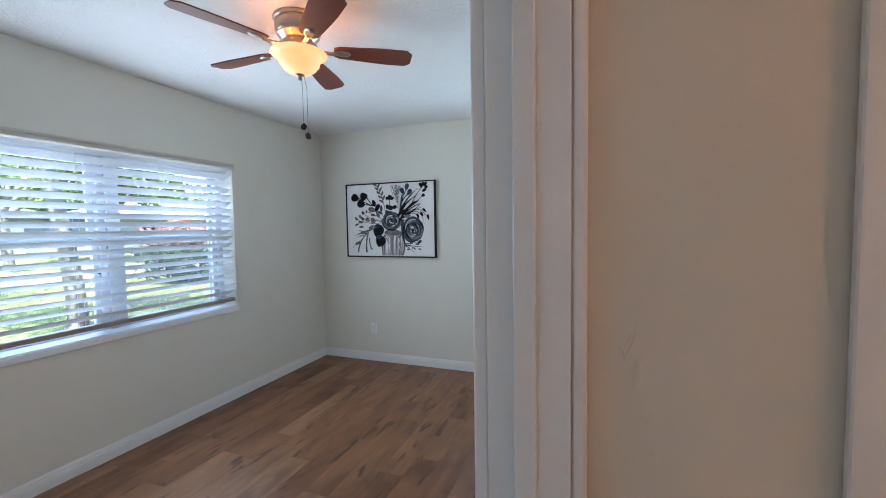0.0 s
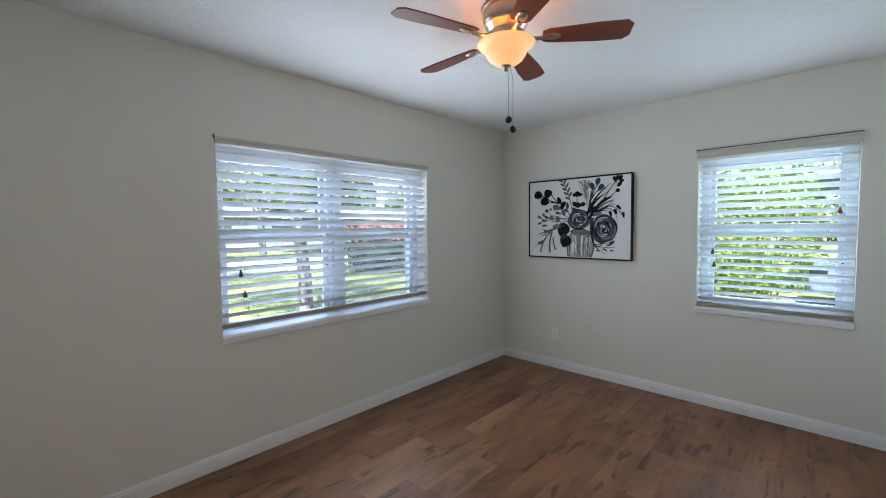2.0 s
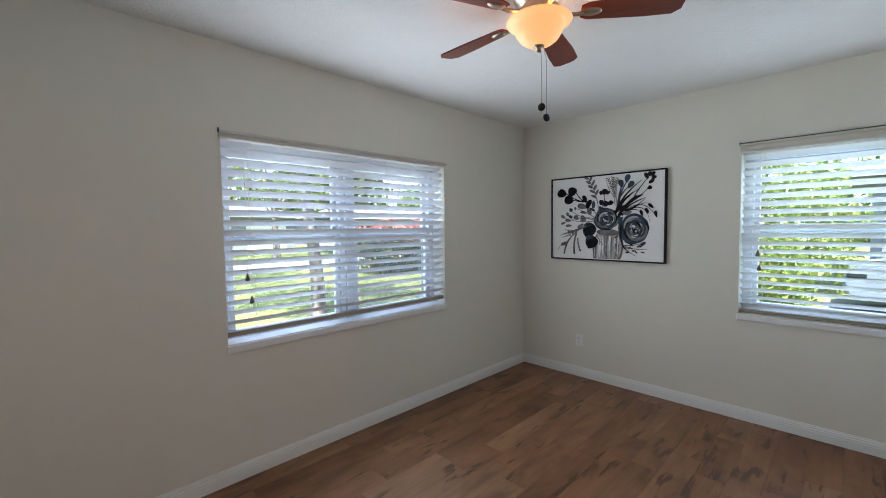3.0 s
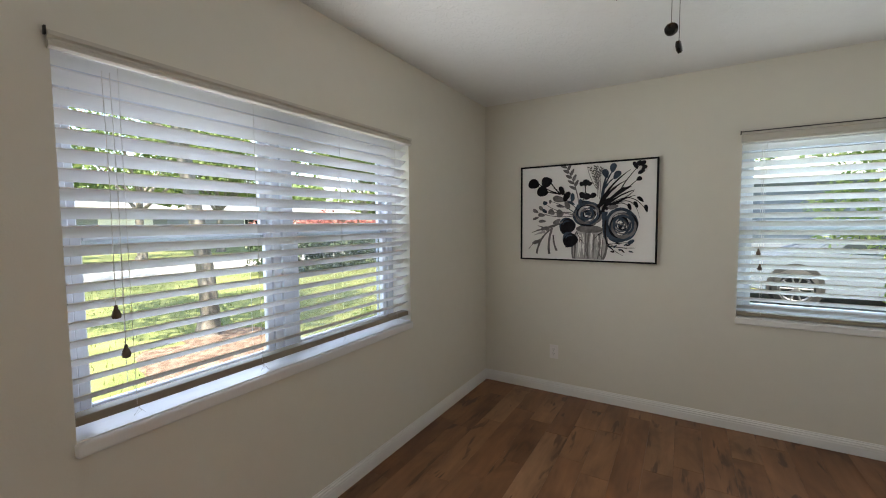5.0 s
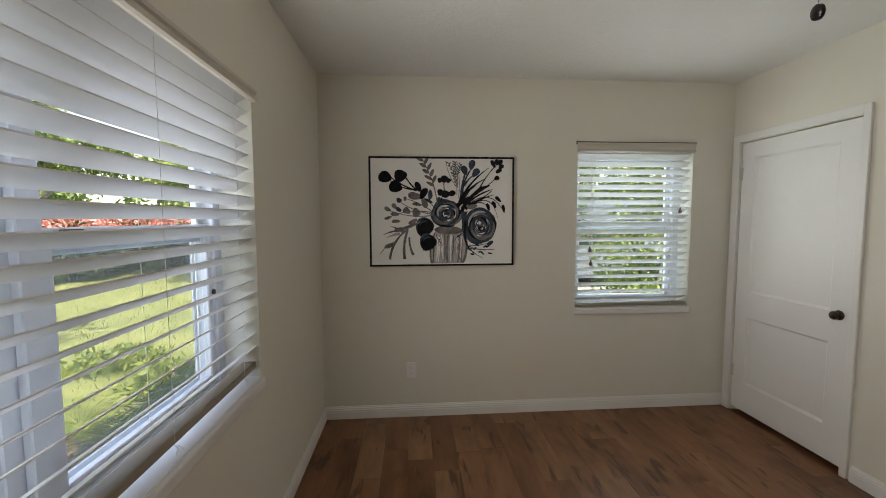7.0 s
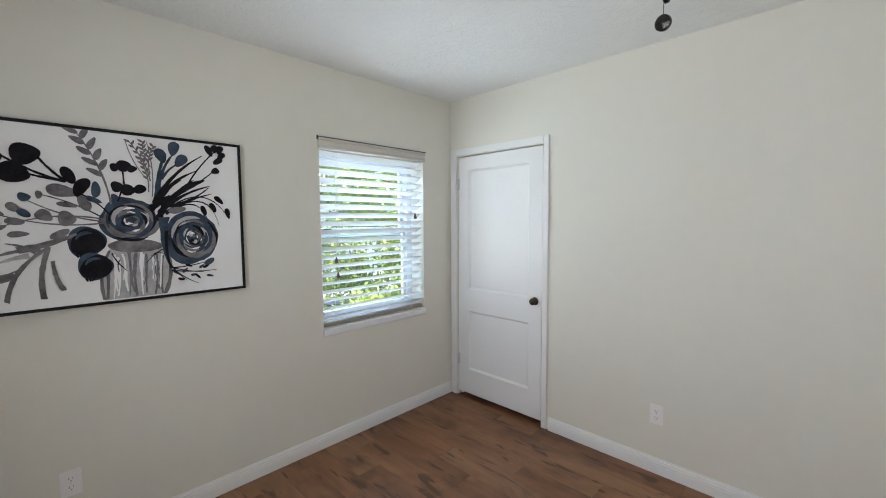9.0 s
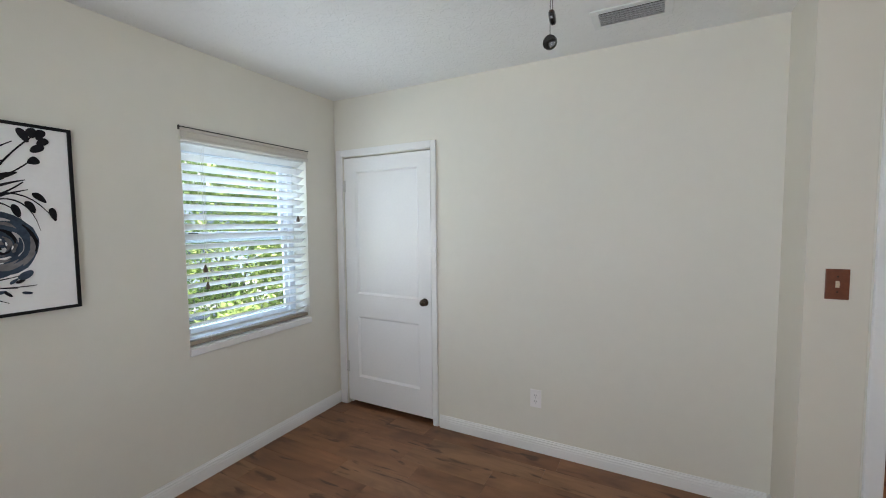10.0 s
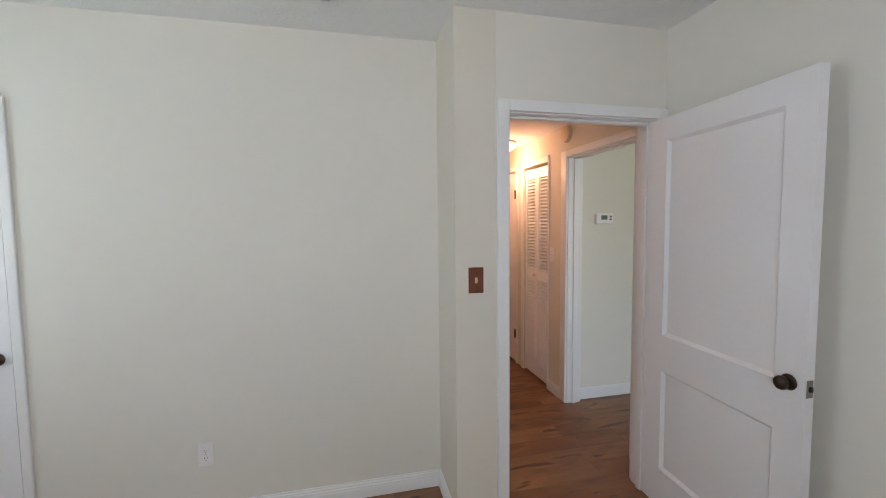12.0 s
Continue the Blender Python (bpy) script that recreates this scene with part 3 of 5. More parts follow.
def jamb(name, m, w, h, d, label, stop=0.045):
    """Lining of an opening with a door stop; y runs through the wall."""
    bm = B()
    for a, b in (((-0.02, 0, 0), (0, d, h + 0.02)), ((w, 0, 0), (w + 0.02, d, h + 0.02)), ((0, 0, h), (w, d, h + 0.02))):
        box(bm, a, b, 0.0015)
    s = 0.012
    for a, b in (((0, stop, 0), (s, stop + 0.034, h - s)), ((w - s, stop, 0), (w, stop + 0.034, h - s)), ((0, stop, h - s), (w, stop + 0.034, h))):
        box(bm, a, b, 0.002)
    ob = new(name, mesh_of(name, bm, TRIM))
    ob.matrix_world = m
    return tagged(ob, label, "door frame", "door frames", "structure")


# closet door: hinged beside the north wall, seen from the west
MCD = pose(XE, CD[1], 0, 0, 0, -90)
door_leaf("door_1", MCD @ pose(0.006, 0.002, 0), CD[1] - CD[0] - 0.013, 0.038, 1.964, "closed white two-panel closet door with bronze knob", knob=0.890)
casing("trim_closet", MCD, CD[1] - CD[0], CD[2], "white painted casing round the closet door", left=0.064, right=0.045)
bm = B()
box(bm, (0, 0.04, 0), (0.012, 0.12, CD[2]))
box(bm, (CD[1] - CD[0] - 0.012, 0.04, 0), (CD[1] - CD[0], 0.12, CD[2]))
ob = tagged(new("trim_closet_stop", mesh_of("trim_closet_stop", bm, TRIM)), "white closet door stop", "door frame", "", "structure")
ob.matrix_world = MCD

# bedroom door, open against the south wall
MDR = pose(XD, DOOR[1], 0, 0, 0, -90)
WD = DOOR[1] - DOOR[0]
jamb("trim_jamb_bedroom", MDR, WD, DOOR[2], 0.13, "white painted lining of the bedroom doorway")
casing("trim_bedroom", MDR, WD, DOOR[2], "white painted casing round the bedroom doorway", th=0.025)
casing("trim_bedroom_hall", pose(0.12, DOOR[0], 0, 0, 0, 90), WD, DOOR[2], "white painted casing on the hall side", right=0.0655, th=0.022, ease=0.010)
door_leaf("door_2", pose(-0.012, 0.150, 0, 0, 0, 177), 0.772, 0.02, 1.962, "open white two-panel bedroom door with bronze knob", latch=True, hinges=False)

# hall doors
casing("trim_hall_opening", pose(1.09, HS, 0, 0, 0, 180), 0.77, 1.965, "white painted casing round an open doorway", left=0.085, right=0.008, th=0.018)
jamb("trim_jamb_hall", pose(1.09, HS, 0, 0, 0, 180), 0.77, 1.965, 0.125, "white painted lining of an open doorway")
casing("trim_cupboard", pose(1.895, HS, 0, 0, 0, 180), 0.49, 1.98, "cream painted casing round the louvred cupboard", left=0.05, right=0.014)
casing("trim_hall_door", pose(2.83, HS, 0, 0, 0, 180), 0.74, 1.98, "cream painted casing round a hall door", left=0.055, right=0.05)
door_leaf("door_3", pose(2.093, HS + 0.0155, 0, 0, 0, 0) @ Matrix.Scale(-1, 4, (0, 1, 0)), 0.74, 0.02, 1.972, "closed white hall door with dark hinges", both=True)
casing("trim_hall_north", pose(0.54, HN, 0), 0.76, 1.98, "cream painted casing round another hall door", left=0.07)
door_leaf("door_4", pose(1.296, HN + 0.01, 0) @ Matrix.Scale(-1, 4, (1, 0, 0)), 0.752, 0.02, 1.972, "closed white hall door", knob=0, hinges=False)


def louver_door(m, w, z0, z1):
    top = thing("bifold_door", "white louvred folding cupboard door, closed", "door", m)
    half = w / 2
    for k in range(2):
        x0 = k * half + 0.002
        x1 = (k + 1) * half - 0.002
        s = 0.034
        bm = B()
        for a, b in (((x0, 0, z0), (x0 + s, 0.028, z1)), ((x1 - s, 0, z0), (x1, 0.028, z1)), ((x0 + s, 0, z0), (x1 - s, 0.028, z0 + 0.12)), ((x0 + s, 0, z1 - 0.09), (x1 - s, 0.028, z1)), ((x0 + s, 0, 0.93), (x1 - s, 0.028, 1.02))):
            box(bm, a, b, 0.0015)
        leaf = part("bifold_leaf", bm, DOORP, top)
        bm = box(B(), (x0 + s - 0.003, -0.0028, -0.0138), (x1 - s + 0.003, 0.0028, 0.0138), 0.0012)
        me = mesh_of("louvre", bm, DOORP)
        for za, zb in ((z0 + 0.12, 0.93), (1.02, z1 - 0.09)):
            n = int((zb - za) / 0.0295)
            for i in range(n):
                ob = new("louvre", me)
                ob.parent = leaf
                ob.matrix_basis = pose(0, 0.014, za + (i + 0.5) * (zb - za) / n, -52, 0, 0)
        if k == 0:
            mm = Matrix.Translation((x1 - 0.017, 0, 0.975)) @ Matrix.Rotation(radians(90), 4, "X")
            part("knob", lathe(B(), [(0.0, 0.0), (0.007, 0.0), (0.006, 0.012), (0.013, 0.018), (0.012, 0.026), (0.0, 0.029)], 16, mm), IVORY, leaf, "small round knob", True)
    return top


louver_door(pose(1.889, HS - 0.006, 0, 0, 0, 180), 0.478, 0.02, 1.958)


# ---- ceiling fan ----
def ceiling_fan(x, y):
    top = thing("ceiling_fan", "brushed nickel ceiling fan with mahogany blades, lamp lit", "ceiling fan", pose(x, y, ZC))
    part("motor_housing", lathe(B(), [(0.0, 0.0), (0.112, 0.0), (0.115, -0.006), (0.113, -0.016), (0.104, -0.020), (0.104, -0.028), (0.109, -0.032), (0.108, -0.060), (0.103, -0.072), (0.098, -0.078), (0.098, -0.085), (0.092, -0.090), (0.080, -0.104), (0.074, -0.110), (0.074, -0.118), (0.060, -0.124), (0.0, -0.124)], 48), NICKEL, top, "", True)
    part("rotor", lathe(B(), [(0.0, -0.124), (0.088, -0.124), (0.092, -0.130), (0.092, -0.150), (0.084, -0.156), (0.0, -0.156)], 40), NICKEL, top, "", True)
    bm = B()
    lathe(bm, [(0.0, -0.156), (0.058, -0.156), (0.060, -0.165), (0.050, -0.176), (0.0, -0.176)], 32)
    part("light_fitter", bm, NICKEL, top, "", True)
    # open glass bowl with a turned-out rim
    prof = [(0.128, -0.162), (0.133, -0.166), (0.130, -0.172), (0.112, -0.179), (0.103, -0.186), (0.099, -0.198), (0.092, -0.216), (0.078, -0.237), (0.057, -0.253), (0.033, -0.262), (0.010, -0.266),
            (0.010, -0.262), (0.032, -0.258), (0.055, -0.249), (0.075, -0.234), (0.088, -0.214), (0.095, -0.197), (0.099, -0.185), (0.110, -0.175), (0.127, -0.168), (0.128, -0.162)]
    part("glass_bowl", lathe(B(), prof, 48), BOWL, top, "lit frosted amber glass bowl", True)
    part("finial", lathe(B(), [(0.0, -0.258), (0.022, -0.262), (0.023, -0.266), (0.014, -0.270), (0.009, -0.274), (0.009, -0.280), (0.012, -0.284), (0.008, -0.289), (0.0, -0.291)], 24), NICKEL, top, "", True)
    # one blade and its iron, shared by five
    bm = B()
    n = 14
    outline = []
    for i in range(n + 1):
        s = i / n
        u = 0.165 + 0.385 * s
        half = 0.043 + 0.019 * min(1, s * 1.6)
        if s > 0.93:
            half *= 1 - ((s - 0.93) / 0.07) ** 2.4 * 0.42
        if s < 0.06:
            half *= 0.72 + 0.28 * s / 0.06
        outline.append((u, half))
    ring = [(u, h) for u, h in outline] + [(u, -h) for u, h in reversed(outline)]
    a = [bm.verts.new((u, v, 0.003)) for u, v in ring]
    b = [bm.verts.new((u, v, -0.003)) for u, v in ring]
    bm.faces.new(a)
    bm.faces.new(b[::-1])
    for i in range(len(ring)):
        bm.faces.new((a[i], b[i], b[(i + 1) % len(ring)], a[(i + 1) % len(ring)]))
    blade_me = mesh_of("fan_blade", bm, BLADE)
    bm = B()
    tube(bm, [(0.080, 0, 0.002), (0.115, 0, -0.006), (0.150, 0, -0.010), (0.178, 0, -0.008)], 0.0085, 10)
    lathe(bm, [(0.0, -0.010), (0.020, -0.010), (0.024, -0.006), (0.024, -0.003), (0.0, -0.003)], 20, Matrix.Translation((0.205, 0, 0)) @ Matrix.Diagonal((1.7, 0.95, 1, 1)))
    iron_me = mesh_of("blade_iron", bm, NICKEL, True)
    for k in range(5):
        bl = new("fan_blade", blade_me)
        bl.parent = top
        bl.matrix_basis = pose(0, 0, -0.142, 0, 0, 35 + 72 * k) @ pose(0, 0, 0, -11, 0, 0)
        ir = new("blade_iron", iron_me)
        ir.parent = bl
    coin = [(0.0, 0.0062), (0.0125, 0.0058), (0.0158, 0.0035), (0.0158, -0.0035), (0.0125, -0.0058), (0.0, -0.0062)]
    for cx, cy, z, turn in ((0.012, 0.002, 1.907 - ZC, pose(0, 0, 0, 84, 8, 0)), (0.030, 0.011, 1.862 - ZC, pose(0, 0, 0, 10, 82, 0))):
        ch = part("pull_chain", tube(B(), [(cx * 0.6, cy * 0.6, -0.268), (cx, cy, -0.33), (cx, cy, z + 0.014)], 0.0009, 6), CHAIN, top, "fine beaded chain")
        part("chain_knob", lathe(B(), coin, 24, Matrix.Translation((cx, cy, z)) @ turn), BLACKM, ch, "glossy black disc pull knob", True)
    return top


ceiling_fan(-1.196, 1.928)
for k in range(3):
    bulb = bpy.data.lights.new("fan_bulb", "POINT")
    bulb.energy, bulb.color, bulb.shadow_soft_size = 0.17, (1.0, 0.38, 0.12), 0.012
    new("fan_bulb", bulb).location = (-1.196 + 0.086 * math.cos(2.1 * k + 0.4), 1.928 + 0.086 * math.sin(2.1 * k + 0.4), ZC - 0.164)


# ---- hall lamp ----
lamp = thing("hall_ceiling_lamp", "lit warm glass flush ceiling lamp in the hall", "ceiling lamp", pose(1.86, 0.22, HC))
part("lamp_base", lathe(B(), [(0.0, 0.0), (0.13, 0.0), (0.135, -0.012), (0.125, -0.022), (0.0, -0.022)], 36), NICKEL, lamp, "", True)
part("lamp_glass", lathe(B(), [(0.122, -0.022), (0.120, -0.045), (0.100, -0.072), (0.062, -0.090), (0.0, -0.096)], 36), HLAMP, lamp, "glowing warm glass", True)
hb = bpy.data.lights.new("hall_bulb", "POINT")
hb.energy, hb.color, hb.shadow_soft_size = 1.8, (1.0, 0.50, 0.29), 0.08
new("hall_bulb", hb).location = (1.86, 0.22, HC - 0.27)


# ---- wall fittings ----
def outlet(m, label):
    top = thing("power_outlet", label, "outlet", m, "power outlets")
    part("cover_plate", box(B(), (-0.035, -0.0055, -0.057), (0.035, 0, 0.057), 0.002, 2), PLATE, top)
    for z in (0.0195, -0.0195):
        face = part("socket_face", lathe(B(), [(0.0, 0.0075), (0.0165, 0.0075), (0.0172, 0.0060), (0.0172, 0.0)], 24, Matrix.Translation((0, 0, z)) @ Matrix.Rotation(radians(90), 4, "X")), PLATE, top, "", True)
        bm = B()
        box(bm, (-0.0075, -0.0082, z - 0.001), (-0.0055, -0.0070, z + 0.008))
        box(bm, (0.0052, -0.0082, z), (0.0070, -0.0070, z + 0.007))
        box(bm, (-0.002, -0.0082, z - 0.010), (0.002, -0.0070, z - 0.006))
        part("socket_slots", bm, SLOT, face, "dark socket slots")
    part("screw", lathe(B(), [(0.0, 0.0068), (0.003, 0.0066), (0.003, 0.005)], 12, Matrix.Rotation(radians(90), 4, "X")), STEEL, top)
    return top


outlet(pose(-2.04, YN, 0.343), "white duplex power outlet low on the wall below the painting")
outlet(pose(XE, 2.362, 0.344, 0, 0, -90), "white duplex power outlet low on the wall beside the closet")


def light_switch(m, plate, toggle, label):
    top = thing("light_switch", label, "light switch", m)
    part("cover_plate", box(B(), (-0.036, -0.006, -0.060), (0.036, 0, 0.060), 0.0025, 2), plate, top)
    part("switch_slot", box(B(), (-0.006, -0.0066, -0.013), (0.006, -0.0055, 0.013), 0.0004), toggle, top)
    bm = box(B(), (-0.004, -0.018, -0.004), (0.004, -0.004, 0.006), 0.0012)
    part("toggle", bm, toggle, top)
    for z in (0.030, -0.030):
        part("screw", lathe(B(), [(0.0, 0.0072), (0.003, 0.0070), (0.003, 0.005)], 12, Matrix.Translation((0, 0, z)) @ Matrix.Rotation(radians(90), 4, "X")), BRONZE, top)
    return top


light_switch(pose(XD, 1.083, 1.203, 0, 0, -90), BROWNP, IVORY, "brown wooden light switch plate beside the bedroom doorway")
light_switch(pose(1.335, HS, 1.19, 0, 0, 180), PLATE, PLATE, "white light switch beside the louvred cupboard")

vent = thing("ceiling_vent", "white metal air vent set in the bedroom ceiling", "air vent", pose(-0.003, 1.838, ZC))
bm = B()
for a, b in (((-0.095, -0.17, -0.008), (-0.062, 0.17, 0)), ((0.062, -0.17, -0.008), (0.095, 0.17, 0)), ((-0.062, -0.17, -0.008), (0.062, -0.135, 0)), ((-0.062, 0.135, -0.008), (0.062, 0.17, 0))):
    box(bm, a, b, 0.002)
part("frame", bm, VENTP, vent)
part("backing", box(B(), (-0.064, -0.137, -0.002), (0.064, 0.137, -0.0005)), DUCT, vent, "dark duct opening")
me = mesh_of("slat", box(B(), (-0.011, -0.136, -0.0008), (0.011, 0.136, 0.0008)), VENTP)
for k in range(6):
    ob = new("slat", me)
    ob.parent = vent
    ob.matrix_basis = pose(-0.052 + k * 0.0208, 0, -0.009, 0, -42, 0)

th = thing("thermostat", "white wall thermostat with a grey display", "thermostat", pose(1.14, -0.375, 1.49, 0, 0, -90))
part("body", box(B(), (-0.078, -0.026, -0.042), (0.078, 0, 0.042), 0.010, 3), PLATE, th, "", True)
part("display", box(B(), (-0.034, -0.0275, -0.008), (0.022, -0.0262, 0.026), 0.0005), LCD, th, "grey display")
for k in range(2):
    part("button", box(B(), (0.042, -0.029, 0.010 - k * 0.022), (0.062, -0.0262, 0.022 - k * 0.022), 0.001), SLOT, th)

ch = thing("door_chime", "round cream door chime high on the hall wall", "door chime", pose(1.11, HS, 2.15, 90, 0, 180))
part("body", lathe(B(), [(0.0, 0.032), (0.035, 0.032), (0.060, 0.026), (0.066, 0.016), (0.066, 0.0), (0.0, 0.0)], 36), IVORY, ch, "", True)

runs = thing("paint_runs", "old paint runs on the cream hall wall", "paint runs", pose(0.205, HN, 1.20))
for k, (x, z, l) in enumerate(((0.0, 0.02, 0.05), (0.010, -0.03, 0.05), (-0.012, 0.0, 0.03), (0.022, -0.10, 0.02), (0.030, -0.15, 0.016))):
    part("paint_run", lathe(B(), [(0.0, 0.003), (0.003, 0.002), (0.0045, 0.0), (0.003, -0.0015)], 12, pose(x, 0.0005, z, 90, 0, 0) @ pose(0, 0, 0, 0, 0, 20 * k - 20) @ Matrix.Diagonal((0.9, l / 0.009, 0.6, 1))), HALLW, runs, "", True)


# ---- painting ----
def painting():
    W, H = 1.016, 0.762
    top = thing("framed_painting", "black-framed ink painting of flowers in a vase on the wall", "painting", pose(-2.319, YN, 1.104))
    bm = B()
    f, d = 0.0125, 0.038
    for a, b in (((0, -d, 0), (f, -0.002, H)), ((W - f, -d, 0), (W, -0.002, H)), ((f, -d, 0), (W - f, -0.002, f)), ((f, -d, H - f), (W - f, -0.002, H))):
        box(bm, a, b, 0.001)
    part("frame", bm, BLACK, top, "thin black wooden frame")
    part("canvas", box(B(), (f, -0.030, f), (W - f, -0.004, H - f)), CANVAS, top, "white canvas")
    layers = {"ink": (B(), INK, "black ink brushwork"), "wash": (B(), WASH, "grey wash brushwork"), "pale": (B(), PALEW, "pale grey wash"), "blue": (B(), BLUEW, "slate blue wash"), "white": (B(), CANVAS, "white highlights")}
    rng = random.Random(4)
    depth = [0]

    def put(kind, pts):
        depth[0] += 1
        y = -0.0302 - 0.000004 * depth[0]
        bm = layers[kind][0]
        bm.faces.new([bm.verts.new((f + (x - 38) / 765 * (W - 2 * f), y, H - f - (z - 42) / 578 * (H - 2 * f))) for x, z in pts])

    def leaf(kind, x, y, ln, wd, ang, lobes=0.12):
        n, pts = 30, []
        a = radians(ang)
        u, v = rng.uniform(0, 6.3), rng.uniform(0, 6.3)
        for k in range(n):
            t = 2 * math.pi * k / n
            r = 1 + lobes * (0.55 * math.sin(2 * t + u) + 0.35 * math.sin(3 * t + v)) + rng.uniform(-0.015, 0.015)
            p, q = ln / 2 * math.cos(t) * r, 1.05 * wd / 2 * math.sin(t) * r * (1 - 0.25 * math.cos(t))
            pts.append((x + p * math.cos(a) - q * math.sin(a), y + p * math.sin(a) + q * math.cos(a)))
        put(kind, pts)

    def stem(kind, x0, y0, x1, y1, bend, w0, w1):
        n = 10
        dx, dy = x1 - x0, y1 - y0
        ln = math.hypot(dx, dy)
        nx, ny = -dy / ln, dx / ln
        left, right = [], []
        for k in range(n + 1):
            t = k / n
            o = bend * 4 * t * (1 - t)
            w = 1.15 * (w0 + (w1 - w0) * t) / 2 * (1 + rng.uniform(-0.2, 0.2))
            x, y = x0 + dx * t + nx * o, y0 + dy * t + ny * o
            left.append((x + nx * w, y + ny * w))
            right.append((x - nx * w, y - ny * w))
        for k in range(n):
            put(kind, (left[k], left[k + 1], right[k + 1], right[k]))

    def arc(kind, cx, cy, rx, ry, a0, a1, w):
        """A curved brush stroke that swells in the middle."""
        n, inner, outer = 9, [], []
        for k in range(n + 1):
            t = k / n
            a = a0 + (a1 - a0) * t
            h = w / 2 * (0.25 + math.sin(math.pi * t)) * rng.uniform(0.8, 1.15)
            c, d = math.cos(a), math.sin(a)
            outer.append((cx + (rx + h) * c, cy + (ry + h) * d))
            inner.append((cx + (rx - h) * c, cy + (ry - h) * d))
        for k in range(n):
            put(kind, (outer[k], outer[k + 1], inner[k + 1], inner[k]))

    def sprig(kind, x0, y0, x1, y1, bend, n, ln, wd, w=5):
        stem(kind, x0, y0, x1, y1, bend, w, 2.5)
        dx, dy = x1 - x0, y1 - y0
        a0 = math.degrees(math.atan2(dy, dx))
        l = math.hypot(dx, dy)
        for k in range(n):
            t = 0.35 + 0.65 * (k + 0.5) / n
            o = bend * 4 * t * (1 - t)
            side = 1 if k % 2 else -1
            x, y = x0 + dx * t - dy / l * o, y0 + dy * t + dx / l * o
            a = a0 + side * 42
            leaf(kind, x + ln * 0.5 * math.cos(radians(a)), y + ln * 0.5 * math.sin(radians(a)), ln, wd, a)

    # vase with vertical washes
    put("pale", [(380, 440), (540, 440), (548, 500), (545, 560), (532, 616), (362, 616), (354, 560), (362, 500)])
    for k in range(26):
        x0 = 378 + rng.uniform(0, 150)
        stem(("white", "pale", "wash", "white")[k % 4], x0, 452 + rng.uniform(0, 70), x0 + rng.uniform(-10, 8), 540 + rng.uniform(0, 70), rng.uniform(-9, 9), rng.uniform(3, 8), rng.uniform(1.5, 5))
    for k in range(9):
        x = 366 + k * 20
        stem(("wash", "white", "pale", "wash")[k % 4], x + 6, 448 + rng.uniform(0, 40), x - 3 + rng.uniform(-6, 6), 612, rng.uniform(-6, 6), rng.uniform(4, 11), rng.uniform(2, 7))
    stem("wash", 380, 445, 360, 614, 14, 6, 9)
    stem("wash", 541, 445, 532, 614, -16, 8, 12)
    leaf("wash", 458, 432, 160, 44, 0)
    # roses: rings of broken strokes
    for cx, cy, rx, ry, dark in ((445, 340, 80, 72, "wash"), (630, 408, 88, 98, "wash")):
        leaf("blue", cx, cy, rx * 2, ry * 2, 0, 0.07)
        for k in range(26):
            f0 = rng.uniform(0.12, 0.98)
            a = rng.uniform(0, 2 * math.pi)
            kind = rng.choice(("wash", "wash", "pale", "ink", "blue", "pale"))
            if f0 > 0.8:
                kind = rng.choice(("blue", "ink", "wash"))
            arc(kind, cx + rng.uniform(-6, 6), cy + rng.uniform(-6, 6), rx * f0, ry * f0, a, a + rng.uniform(0.8, 2.0), rng.uniform(5, 15))
        for k in range(9):
            f0, a = rng.uniform(0.15, 0.62), rng.uniform(0, 2 * math.pi)
            arc("white", cx, cy, rx * f0, ry * f0, a, a + rng.uniform(0.4, 1.1), rng.uniform(3, 7))
        for k in range(6):
            f0, a = rng.uniform(0.1, 0.5), rng.uniform(0, 2 * math.pi)
            arc("ink" if k % 2 else "wash", cx + 4, cy + 3, rx * f0, ry * f0, a, a + rng.uniform(0.9, 1.9), rng.uniform(4, 9))
    for x, y, r in ((326, 412, 50), (343, 497, 46)):
        leaf("blue", x, y, 2 * r, 2 * r * 0.96, 0, 0.05)
        leaf("ink", x + 3, y + 3, 1.75 * r, 1.7 * r, 30, 0.08)
        arc("blue", x, y, r * 0.6, r * 0.6, 3.4, 5.2, 9)
        for k in range(3):
            leaf("ink", x - r * 0.55 + 8 * k, y + r * 0.93, 16, 6, 70 + 25 * k)
    # round dark leaves and their stems
    for x, y, a in ((115, 143, 20), (197, 135, -10), (170, 195, 10)):
        leaf("ink", x, y, 70, 60, a, 0.06)
    stem("ink", 140, 140, 282, 216, 8, 5, 8)
    stem("ink", 222, 140, 284, 215, 4, 5, 8)
    stem("ink", 198, 196, 284, 214, 2, 5, 7)
    leaf("wash", 275, 246, 78, 38, 8)
    leaf("ink", 290, 195, 62, 28, 68)
    leaf("ink", 318, 232, 68, 34, 112)
    stem("ink", 318, 255, 385, 320, -6, 5, 3)
    # grey tall sprig and thin scribbled sprig
    sprig("wash", 392, 285, 312, 48, 14, 9, 44, 17, 6)
    for x0, y0, x1, y1, b in ((505, 200, 448, 62, 10), (504, 170, 520, 72, -8), (498, 240, 476, 120, 9), (508, 150, 488, 60, -6)):
        sprig("wash", x0, y0, x1, y1, b, 9, 17, 7, 3.5)
    stem("wash", 508, 255, 500, 60, 8, 3, 2)
    stem("wash", 492, 190, 440, 62, -8, 3, 2)
    # dark small blooms
    stem("ink", 430, 215, 428, 165, 0, 5, 4)
    stem("ink", 410, 275, 425, 230, 0, 5, 4)
